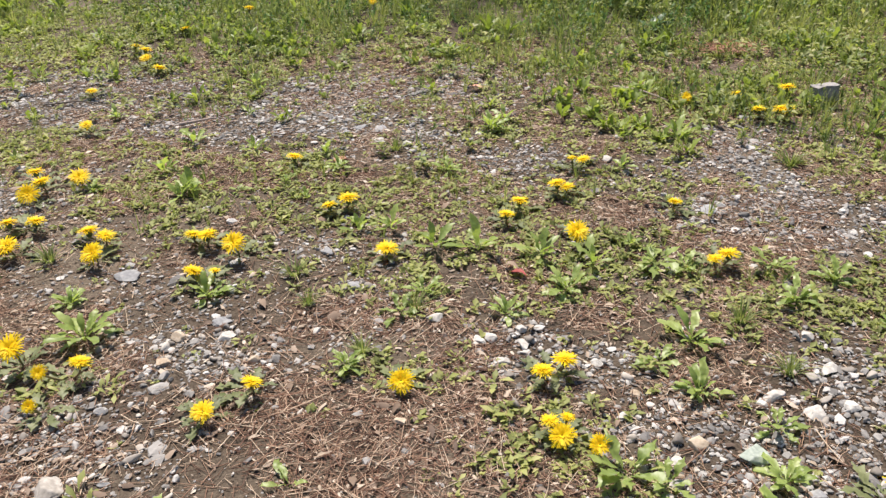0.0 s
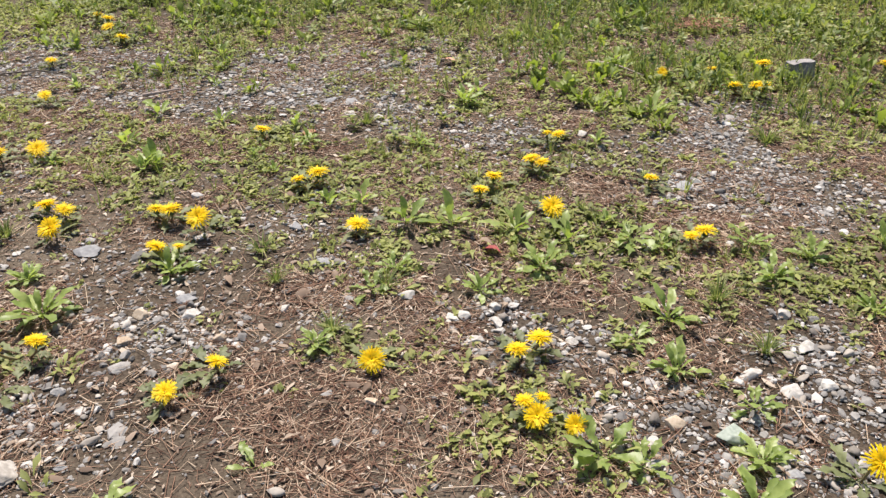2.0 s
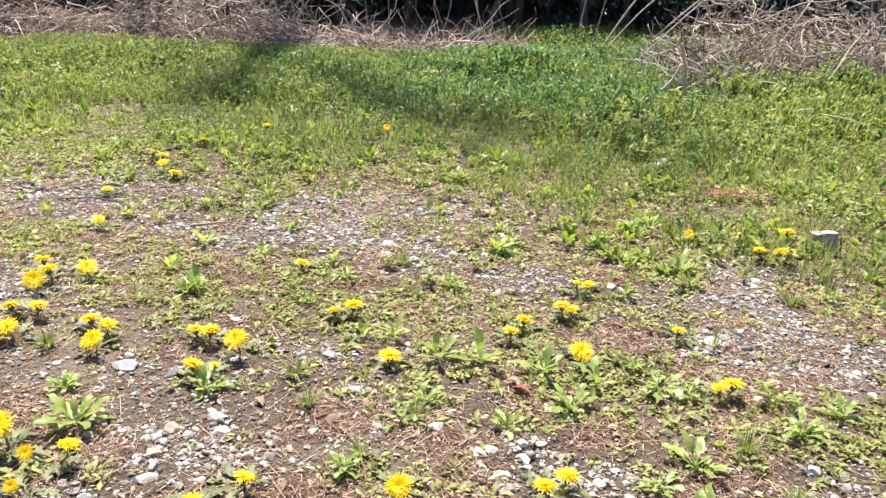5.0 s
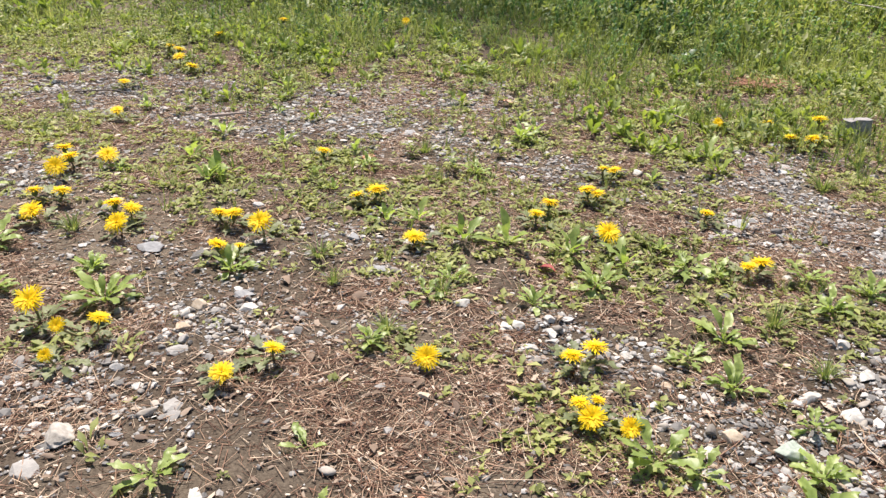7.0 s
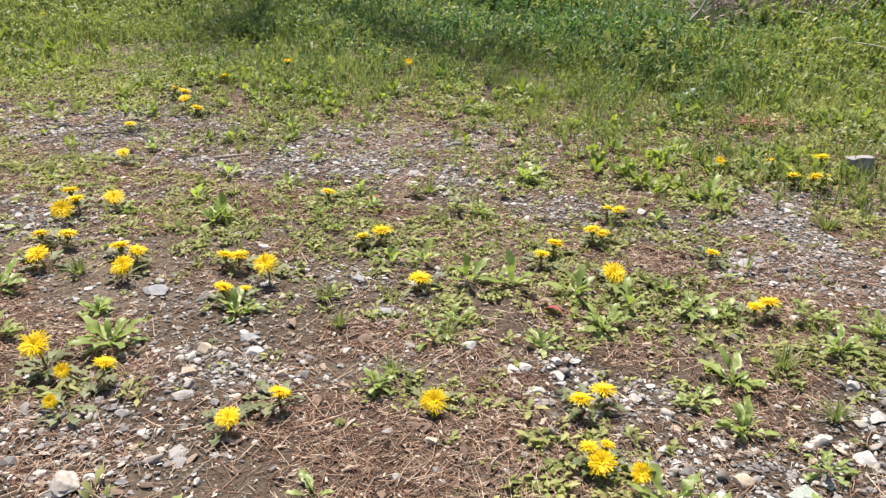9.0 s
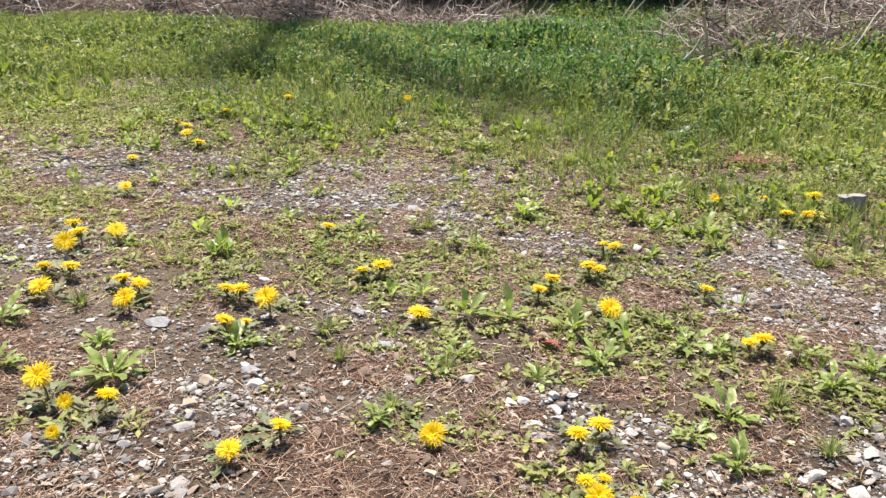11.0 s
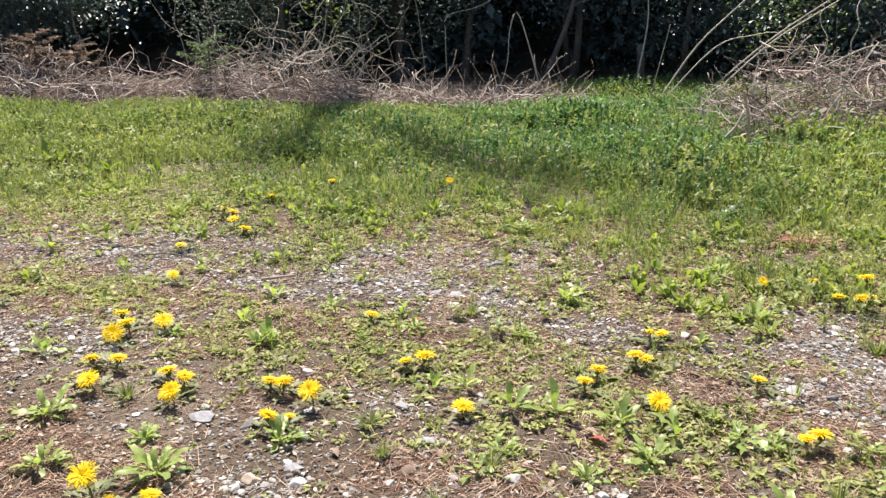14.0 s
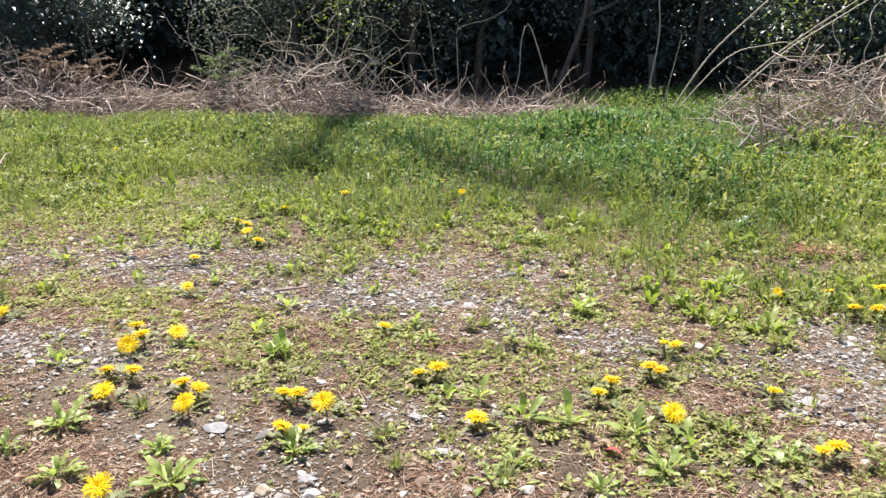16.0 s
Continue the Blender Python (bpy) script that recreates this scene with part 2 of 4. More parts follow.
# ---- mesh helpers ----
def fast_mesh(name, verts, tris, mat, smooth=True):
    verts, tris = np.asarray(verts, np.float32), np.asarray(tris, np.int32)
    me = bpy.data.meshes.new(name)
    me.vertices.add(len(verts))
    me.vertices.foreach_set("co", verts.ravel())
    me.loops.add(tris.size)
    me.loops.foreach_set("vertex_index", tris.ravel())
    me.polygons.add(len(tris))
    me.polygons.foreach_set("loop_start", np.arange(0, tris.size, 3, dtype=np.int32))
    me.polygons.foreach_set("use_smooth", np.full(len(tris), smooth))
    me.materials.append(mat)
    me.update(calc_edges=True)
    return me


def part(name, data, parent, m=None, label=""):
    ob = new(name, data)
    ob.parent = parent
    if m is not None:
        ob.matrix_basis = m
    return tagged(ob, label)


def thing(name, label, category, group="", kind="", data=None, at=None):
    ob = new(name, data)
    if at is not None:
        ob.matrix_basis = at
    return tagged(ob, label, category, group, kind)


def joined(pieces):
    """One pair of arrays out of many (verts, tris)."""
    vs, ts, n = [], [], 0
    for v, t in pieces:
        vs.append(np.asarray(v, float))
        ts.append(np.asarray(t, int) + n)
        n += len(v)
    return np.concatenate(vs), np.concatenate(ts)


def scattered(templates, pos, yaw, size, lean=None, stretch=None):
    """Copies of the templates, one at each place, as one pair of arrays."""
    pos, yaw, size = np.asarray(pos, float), np.asarray(yaw, float), np.asarray(size, float)
    lean = np.zeros(len(pos)) if lean is None else lean
    pick = rng.integers(0, len(templates), len(pos))
    out = []
    for k, (v, t) in enumerate(templates):
        i = np.nonzero(pick == k)[0]
        if not len(i):
            continue
        p = np.repeat(v[None], len(i), 0) * size[i, None, None]
        if stretch is not None:
            p = p * stretch[i, None, :]
        c, s = np.cos(lean[i])[:, None], np.sin(lean[i])[:, None]
        y, z = p[..., 1] * c - p[..., 2] * s, p[..., 1] * s + p[..., 2] * c
        c, s = np.cos(yaw[i])[:, None], np.sin(yaw[i])[:, None]
        p = np.stack([p[..., 0] * c - y * s, p[..., 0] * s + y * c, z], -1) + pos[i, None, :]
        f = t[None] + (np.arange(len(i)) * len(v))[:, None, None]
        out.append((p.reshape(-1, 3), f.reshape(-1, 3)))
    return joined(out)


def tube(points, radii, sides=5):
    """A tapered round rod along a line of points."""
    p = np.asarray(points, float)
    r = np.broadcast_to(np.asarray(radii, float), (len(p),))
    d = np.gradient(p, axis=0)
    d /= np.linalg.norm(d, axis=1)[:, None] + 1e-9
    ref = np.array([0.0, 0.0, 1.0]) if abs(d[:, 2]).mean() < 0.8 else np.array([1.0, 0.0, 0.0])
    u = np.cross(d, ref)
    u /= np.linalg.norm(u, axis=1)[:, None] + 1e-9
    w = np.cross(d, u)
    a = np.arange(sides) * 2 * np.pi / sides
    v = (p[:, None] + r[:, None, None] * (np.cos(a)[None, :, None] * u[:, None] + np.sin(a)[None, :, None] * w[:, None])).reshape(-1, 3)
    t = []
    for i in range(len(p) - 1):
        for j in range(sides):
            k = (j + 1) % sides
            a0, a1, b0, b1 = i * sides + j, i * sides + k, (i + 1) * sides + j, (i + 1) * sides + k
            t += [(a0, a1, b1), (a0, b1, b0)]
    for base in (0, (len(p) - 1) * sides):
        for j in range(1, sides - 1):
            t.append((base, base + j + 1, base + j) if base == 0 else (base, base + j, base + j + 1))
    return v, np.array(t)


def smooth_line(points, n):
    """n points on a soft curve through the given ones."""
    p = [Vector(q) for q in points]
    p = [2 * p[0] - p[1]] + p + [2 * p[-1] - p[-2]]
    out = []
    for s in np.linspace(0, len(points) - 1.0001, n):
        i, f = int(s), s - int(s)
        a, b, c, d = p[i:i + 4]
        out.append(0.5 * (2 * b + (c - a) * f + (2 * a - 5 * b + 4 * c - d) * f * f + (3 * b - a - 3 * c + d) * f ** 3))
    return [tuple(q) for q in out]


def leaf_arrays(width, teeth=0.0, curl=0.25, blunt=0.6, stations=8, seed=0, fold=0.25, stalk=0.18):
    """A leaf one unit long along +y: midrib, two halves folded up a little, an edge that may be toothed."""
    r = np.random.default_rng(seed)
    v, t = [], []
    for i in range(stations):
        s = i / (stations - 1)
        body = max(0.0, (s - stalk) / (1 - stalk))
        w = width * 0.5 * (np.sin(np.pi * body ** (1.0 + blunt)) ** 0.8 if 0 < body < 1 else 0.0)
        w = max(w, 0.012 if s < 0.95 else 0.002)
        if teeth and 0 < i < stations - 1:
            w *= 1 - teeth * (i % 2)
        y = s - (0.06 * (i % 2) if teeth else 0)
        z = curl * (s - s * s * 1.25) + 0.02 * r.normal()
        side = 0.03 * r.normal()
        f = w * fold + 0.015 * r.normal(0, 1, 2)
        v += [(-w + side, y, z + (f[0] if w > 0.02 else 0)), (side, s, z), (w + side, y, z + (f[1] if w > 0.02 else 0))]
        if i:
            a, b = 3 * (i - 1), 3 * i
            t += [(a, a + 1, b + 1), (a, b + 1, b), (a + 1, a + 2, b + 2), (a + 1, b + 2, b + 1)]
    return np.array(v), np.array(t)


def kite_arrays(width, fold=0.2, seed=0):
    """The smallest leaf: two halves folded up from the midrib."""
    w = width * 0.5
    return np.array([(0, 0, 0), (-w, 0.45, fold * w + 0.06), (0, 1, 0.0), (w, 0.5, fold * w + 0.04)]), np.array([(0, 2, 1), (0, 3, 2)])


def turned(v, yaw=0.0, pitch=0.0, scale=1.0, at=(0, 0, 0)):
    v = np.asarray(v) * scale
    c, s = math.cos(pitch), math.sin(pitch)
    v = np.stack([v[:, 0], v[:, 1] * c - v[:, 2] * s, v[:, 1] * s + v[:, 2] * c], -1)
    c, s = math.cos(yaw), math.sin(yaw)
    return np.stack([v[:, 0] * c - v[:, 1] * s, v[:, 0] * s + v[:, 1] * c, v[:, 2]], -1) + np.asarray(at)


def pebble_arrays(levels, seed, flat=0.6, rough=0.16):
    r = random.Random(seed)
    bm = bmesh.new()
    bmesh.ops.create_icosphere(bm, subdivisions=levels, radius=0.5)
    sx, sy = r.uniform(0.8, 1.0), r.uniform(0.6, 0.95)
    cuts = [(Vector((r.gauss(0, 1), r.gauss(0, 1), r.gauss(0, 1))).normalized(), r.uniform(0.22, 0.42)) for _ in range(14)]
    for q in bm.verts:
        o = Vector((seed * 3.1, 1.7, 0.3))
        p = q.co * (1 + rough * noise.noise(q.co * 2.3 + o) + rough * 0.5 * noise.noise(q.co * 5.1 + o))
        for nrm, d in cuts:
            over = p.dot(nrm) - d
            if over > 0:
                p -= nrm * over * 0.97
        q.co = Vector((p.x * sx, p.y * sy, p.z * flat))
    bmesh.ops.triangulate(bm, faces=bm.faces)
    v = np.array([q.co[:] for q in bm.verts])
    low = -0.14 if levels < 3 else -9
    t = np.array([[q.index for q in f.verts] for f in bm.faces if f.calc_center_median().z > low])
    bm.free()
    return v, t


def spread(x0, x1, y0, y1, per_m2, chance):
    """Random places in a field, kept by chance(x, y)."""
    n = int((x1 - x0) * (y1 - y0) * per_m2)
    x, y = rng.uniform(x0, x1, n), rng.uniform(y0, y1, n)
    keep = rng.uniform(0, 1, n) < chance(x, y)
    return x[keep], y[keep]


def in_view(x, y, slack=0.18):
    """The wedge of land that lies ahead of the path."""
    over = np.maximum(np.abs(x - 0.05) - (0.62 * y + 0.35 + slack), 0) + np.maximum(0.42 - y, 0)
    return np.exp(-over / 0.22) * (over < 1.2)


# ---- ground ----
def lines(core0, core1, step, far0, far1):
    out = list(np.arange(core0, core1, step))
    s, p = step, out[-1]
    while p < far1:
        s *= 1.16
        p += s
        out.append(p)
    s, p = step, out[0]
    while p > far0:
        s *= 1.16
        p -= s
        out.insert(0, p)
    return np.array(out)


gx, gy = lines(-1.4, 1.5, 0.016, -400, 400), lines(0.5, 2.7, 0.016, -400, 400)
X, Y = np.meshgrid(gx, gy)
gv = np.stack([X.ravel(), Y.ravel(), ground_z(X.ravel(), Y.ravel())], -1)
gi = np.arange(len(gx) * len(gy)).reshape(len(gy), len(gx))
a, b, c, d = gi[:-1, :-1].ravel(), gi[:-1, 1:].ravel(), gi[1:, 1:].ravel(), gi[1:, :-1].ravel()
gt = np.concatenate([np.stack([a, b, c], -1), np.stack([a, c, d], -1)])
thing("ground", "bare brown soil of an unpaved lot under weeds and gravel", "ground", kind="structure", data=fast_mesh("ground", gv, gt, M_SOIL))


# ---- trees and bushes at the back ----
LEAF_SMALL = [kite_arrays(0.42 + 0.08 * k, 0.3) for k in range(3)]


def limb_line(p, d, length, n, wander, r):
    pts = [np.array(p, float)]
    d = np.array(d, float)
    for _ in range(n):
        d = d + r.normal(0, wander, 3)
        d /= np.linalg.norm(d)
        pts.append(pts[-1] + d * length / n)
    return np.array(pts), d


def tree(x, y, height, girth, crown_low, crown_wide, leaves, leaf, seed, label, mat=None, lean=(0, 0), low_share=0.0, limb_from=2):
    """A tapered trunk with limbs, and a crown of leaves set in clumps along its twigs."""
    r = np.random.default_rng(seed)
    z0 = float(ground_z(x, y))
    root = thing("tree", label, "tree", "trees at the back", at=pose(x, y, z0 - 0.03))
    line, _ = limb_line((0, 0, 0), (lean[0], lean[1], 1), height * 0.85, 9, 0.07, r)
    part("trunk", fast_mesh("trunk", *tube(line, np.linspace(girth, girth * 0.25, len(line)) * np.r_[1.35, 1.05, np.ones(len(line) - 2)], 9), M_BARK), root)
    clumps = []
    for k in range(11):
        i = limb_from + int(r.integers(0, len(line) - limb_from - 1))
        ang = r.uniform(0, 2 * np.pi)
        limb, d = limb_line(line[i], (np.cos(ang), np.sin(ang), r.uniform(0.1, 0.9)), crown_wide * r.uniform(0.6, 1.1), 6, 0.22, r)
        part("limb", fast_mesh("limb", *tube(limb, np.linspace(girth * 0.38, girth * 0.07, len(limb)), 6), M_BARK), root)
        clumps += [q for q in limb[2:]]
    for k in range(70):
        ang, rad = r.uniform(0, 2 * np.pi), crown_wide * np.sqrt(r.uniform(0.05, 1))
        zz = r.uniform(crown_low, height) if r.uniform() > low_share else r.uniform(crown_low, min(height, crown_low + 1.5))
        pinch = 1.0 if zz < 0.6 * height else max(0.25, (height - zz) / (0.4 * height))
        clumps.append(np.array([np.cos(ang) * rad * pinch + lean[0] * zz, np.sin(ang) * rad * pinch + lean[1] * zz, zz]))
    clumps = np.array(clumps)
    w = r.uniform(0.3, 1.0, len(clumps))
    at = clumps[r.choice(len(clumps), leaves, p=w / w.sum())] + r.normal(0, 0.16, (leaves, 3)) * np.array([1.1, 1.1, 0.8])
    at[:, 2] = np.maximum(at[:, 2], 0.05)
    v, t = scattered(LEAF_SMALL, at, r.uniform(0, 6.3, leaves), leaf * r.uniform(0.7, 1.3, leaves), r.uniform(-1.1, 0.7, leaves))
    part("crown", fast_mesh("crown", v, t, mat or M_EVERGREEN), root)
    return root


def shade_tree(x, y, seed):
    """A tall slim tree whose leafy top and one long limb hang over the meadow."""
    r = np.random.default_rng(seed)
    root = thing("tree", "tall slender leaning tree with a high narrow leafy top", "tree", "trees at the back", at=pose(x, y, float(ground_z(x, y)) - 0.03))
    h = np.linspace(0, 13.0, 14)
    trunk = np.stack([-0.155 * h + 0.05 * np.sin(1.3 * h), 0.04 * np.sin(0.9 * h + 1), h], -1)
    part("trunk", fast_mesh("trunk", *tube(trunk, np.linspace(0.075, 0.018, len(h)), 9), M_BARK), root)
    limb = np.array(smooth_line([(-1.24, 0.0, 8.0), (-0.86, -0.52, 9.0), (-0.47, -0.92, 10.0), (0.05, -1.1, 10.5), (0.5, -1.15, 10.8)], 14))
    part("limb", fast_mesh("limb", *tube(limb, np.linspace(0.035, 0.010, len(limb)), 6), M_BARK), root)
    spots = []
    for low, high, n, wide in ((7.0, 8.8, 300, 0.060), (9.0, 10.6, 60, 0.10), (10.4, 11.7, 170, 0.12)):
        z = r.uniform(low, high, n)
        spots.append(np.stack([np.interp(z, h, trunk[:, 0]), np.interp(z, h, trunk[:, 1]), z], -1) + r.normal(0, wide, (n, 3)))
    spots.append(limb[r.choice(np.arange(3, 14), 380, p=np.array([.10, .15, .17, .17, .14, .10, .05, .03, .03, .03, .03]))] + r.normal(0, 0.12, (380, 3)) * np.array([1.3, 1.2, 1]))
    at = np.concatenate(spots)
    v, t = scattered(LEAF_SMALL, at, r.uniform(0, 6.3, len(at)), 0.10 * r.uniform(0.7, 1.3, len(at)), r.uniform(-1.1, 0.7, len(at)))
    part("crown", fast_mesh("crown", v, t, M_EVERGREEN), root)


shade_tree(-1.18, 9.72, 11)
M_FEATHER = material("feathery_leaf", [(0.065, 0.085, 0.078), (0.115, 0.142, 0.122), (0.17, 0.20, 0.165)], 0.6, 20, 1.2, "island", 0.0, through_light=0.30, through_tone=(1.3, 1.4, 1.0), spread=0.6)
for x, y, h, low, wide, n, leaf, seed, mat in (
        (-5.0, 8.5, 2.1, 0.42, 1.0, 12000, 0.064, 21, M_EVERGREEN), (-3.5, 10.2, 2.3, 0.9, 0.8, 2200, 0.070, 22, M_HAZED), (-2.35, 9.0, 2.1, 0.15, 1.0, 12000, 0.042, 23, M_FEATHER),
        (-1.2, 9.3, 2.2, 0.25, 0.95, 7500, 0.045, 24, M_FEATHER), (0.7, 10.1, 2.6, 0.45, 1.1, 4200, 0.060, 25, M_HAZED), (1.9, 9.2, 2.1, 0.15, 0.95, 8000, 0.050, 26, M_EVERGREEN),
        (3.0, 8.8, 2.0, 0.10, 1.1, 13000, 0.058, 27, M_EVERGREEN), (4.3, 8.8, 2.1, 0.10, 1.25, 11000, 0.062, 28, M_EVERGREEN)):
    words = "dark evergreen tree with small glossy leaves to the ground" if mat is M_EVERGREEN else "dull evergreen tree in deep shade, haze put into its leaf colour" if mat is M_HAZED else "grey-green bushy tree with fine feathery leaves"
    tree(x, y, h, 0.04, low, wide, n, leaf, seed, words, mat, low_share=0.5)
# two added trees; their crowns, above the view, only shade the wood floor
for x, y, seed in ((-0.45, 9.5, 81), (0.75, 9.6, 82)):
    tree(x, y, 3.7, 0.045, 2.3, 1.15, 2100, 0.095, seed, "added slim evergreen tree, its unseen high crown shading the wood floor", M_HAZED, limb_from=5)
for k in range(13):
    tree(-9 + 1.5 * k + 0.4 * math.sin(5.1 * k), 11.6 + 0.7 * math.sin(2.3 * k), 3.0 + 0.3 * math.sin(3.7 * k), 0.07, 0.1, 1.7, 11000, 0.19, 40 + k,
         "evergreen tree deep in the wood, haze put into its leaf colour", M_HAZED, low_share=0.55)
for k, (x, y, wide, seed) in enumerate(((2.6, 8.0, 0.42, 61), (-1.5, 7.9, 0.16, 62))):
    tree(x, y, 1.7 - 0.3 * k, 0.014, 0.45 + 0.45 * k, wide, 650 - 450 * k, 0.05, seed, "young bush with fresh yellow-green leaves", M_FRESH)

M_RUST = material("withered_needles", [(0.12, 0.086, 0.062), (0.23, 0.172, 0.128), (0.38, 0.305, 0.235)], 0.8, 20, 2, "island", 0.0, through_light=0.25, spread=0.7)
M_FRONDS = material("conifer_frond", [(0.055, 0.085, 0.05), (0.10, 0.14, 0.08), (0.16, 0.20, 0.115)], 0.55, 20, 1.2, "island", 0.0, through_light=0.3, through_tone=(1.3, 1.4, 0.9), spread=0.6)

# conifer seedlings at the foot of the wood, one of them dead
def seedling(x, y, z, size, mat, label, seed):
    r = np.random.default_rng(seed)
    root = thing("conifer_seedling", label, "shrub", at=pose(x, y, z) @ Matrix.Diagonal((size, size, size, 1)))
    pieces = []
    for k in range(12):
        ang, h = k * 2.4, 0.12 + 0.035 * k
        q, _ = limb_line((0, 0, h), (math.cos(ang), math.sin(ang), 0.5 - 0.03 * k), 0.34 - 0.012 * k, 6, 0.08, r)
        part("twig", fast_mesh("twig", *tube(q, np.linspace(0.004, 0.001, len(q)), 4), M_BARK), root)
        for p in q[1:]:
            for s in range(10):
                pieces.append((turned(LEAF_SMALL[s % 3][0] * np.array([0.35, 1, 1]), r.uniform(0, 6.3), r.uniform(-0.5, 0.4), 0.06, p), LEAF_SMALL[s % 3][1]))
    part("foliage", fast_mesh("foliage", *joined(pieces), mat), root)["kind"] = "stuff"
    part("stem", fast_mesh("stem", *tube([(0, 0, 0), (0.01, 0, 0.3), (0, 0.01, 0.56)], [0.010, 0.007, 0.003], 6), M_BARK), root)


seedling(-2.62, 7.35, 0.0, 0.95, M_FRONDS, "young conifer with drooping feathery green sprays", 5)
seedling(-4.05, 7.05, 0.10, 0.85, M_RUST, "dead brown conifer top standing in the brush heap", 6)
seedling(-3.68, 7.1, 0.06, 0.72, M_RUST, "dead brown conifer top standing in the brush heap", 8)


# ---- brush heaps ----
def heap_height(x, spans):
    return np.interp(x, [s[0] for s in spans], [s[1] for s in spans])


def brush(label, spans, y_front, depth, count, longest, seed):
    """A heap of cut dry twigs: a low mound of litter with tangled twigs in and over it."""
    r = np.random.default_rng(seed)
    x0, x1 = spans[0][0], spans[-1][0]
    deep = depth if callable(depth) else lambda x: depth + 0 * x
    root = thing("brush_heap", label, "brush pile", "brush piles", at=pose(0, 0, 0))
    mx, my = np.linspace(x0, x1, 70), np.linspace(0, 1, 22)
    MX, MY = np.meshgrid(mx, my)
    prof = np.sin(np.pi * np.clip(MY, 0, 1)) ** 0.7
    MZ = 0.28 * heap_height(MX, spans) * prof * (0.75 + 0.5 * vnoise(MX, MY * deep(MX), 0.22, seed)) - 0.03
    MYY = y_front(MX) + MY * deep(MX)
    ii = np.arange(MX.size).reshape(MX.shape)
    a, b, c, d = ii[:-1, :-1].ravel(), ii[:-1, 1:].ravel(), ii[1:, 1:].ravel(), ii[1:, :-1].ravel()
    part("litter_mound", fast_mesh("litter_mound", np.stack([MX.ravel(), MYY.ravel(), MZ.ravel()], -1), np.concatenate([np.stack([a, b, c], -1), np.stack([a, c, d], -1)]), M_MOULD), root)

    def twig(k, thick):
        x, s = r.uniform(x0, x1), r.uniform(0.02, 0.98)
        top = heap_height(x, spans) * math.sin(math.pi * s) ** 0.7 * (0.42 + 0.72 * float(vnoise(x, s * deep(x), 0.32, seed + 5)))
        z = top * r.uniform(0.08, 1.08) + 0.01
        length = longest * r.uniform(0.25, 1.0) ** 1.6
        ang = r.normal(0.0, 0.95) + (math.pi if r.uniform() < 0.5 else 0)
        d = np.array([math.cos(ang), 0.8 * math.sin(ang), r.normal(0.0, 0.45)])
        q, _ = limb_line((x, float(y_front(x)) + s * float(deep(x)), z), d, length, 6, 0.42, r)
        q -= (q[3] - q[0]) * r.uniform(0.3, 1.0)
        q[:, 2] = np.maximum(q[:, 2], 0.006)
        return tube(q, np.linspace(thick, thick * 0.35, len(q)), 3)

    for k in range(60):
        part("branch", fast_mesh("branch", *twig(k, r.uniform(0.005, 0.009)), M_TWIG), root)
    part("twig_tangle", fast_mesh("twig_tangle", *joined([twig(k, 0.0019 + 0.0046 * r.uniform() ** 2) for k in range(count)]), M_TWIG), root)["kind"] = "stuff"
    n = count // 7
    x, s = r.uniform(x0, x1, n), r.uniform(0.02, 0.9, n)
    z = heap_height(x, spans) * np.sin(np.pi * s) ** 0.7 * r.uniform(0.2, 0.9, n) + 0.01
    v, t = scattered(LEAF_SMALL, np.stack([x, y_front(x) + s * deep(x), z], -1), r.uniform(0, 6.3, n), r.uniform(0.03, 0.075, n), r.uniform(-0.6, 0.6, n))
    part("dead_foliage", fast_mesh("dead_foliage", v, t, M_DEADLEAF), root, None, "withered brown leaves")["kind"] = "stuff"
    return root


def long_heap_front(x):
    return np.interp(x, [-5.6, -3.8, -3.3, -3.0, -2.7, -1.9, -1.1, -0.7, -0.3, 0.0, 0.6], [6.3, 6.4, 6.4, 6.8, 7.0, 6.15, 6.35, 6.55, 6.2, 6.3, 7.0])


brush("long heap of dry grey-brown twigs along the wood", [(-5.6, 0.5), (-4.2, 0.55), (-3.7, 0.45), (-3.23, 0.2), (-2.88, 0.17), (-2.62, 0.38), (-2.23, 0.5), (-1.9, 0.52), (-1.5, 0.34), (-1.2, 0.16), (-0.6, 0.12), (0.0, 0.10), (0.4, 0.05), (0.6, 0.03)],
      long_heap_front, lambda x: np.interp(x, [-1.7, -1.0, 0.6], [1.15, 0.55, 0.35]), 2700, 0.75, 71)
brush("heap of tangled dry vines and twigs on the weeds", [(1.36, 0.05), (1.46, 0.32), (1.6, 0.46), (2.0, 0.48), (2.3, 0.56), (3.0, 0.62), (4.2, 0.66)],
      lambda x: np.interp(x, [1.3, 1.75, 2.4, 4.2], [4.80, 4.98, 5.25, 5.6]), 1.35, 1900, 0.66, 72)


def cane(points, thick, label, name="bare_cane", mat=None, category="branch", taper=0.45, n=16, sides=7):
    q = np.array(smooth_line(points, n))
    base = q[np.argmin(q[:, 2])].copy()
    me = fast_mesh(name, *tube(q - base, np.linspace(thick, thick * taper, n), sides), mat or M_CANE)
    return thing(name, label, category, "loose canes" if category == "branch" else "", data=me, at=pose(*base))


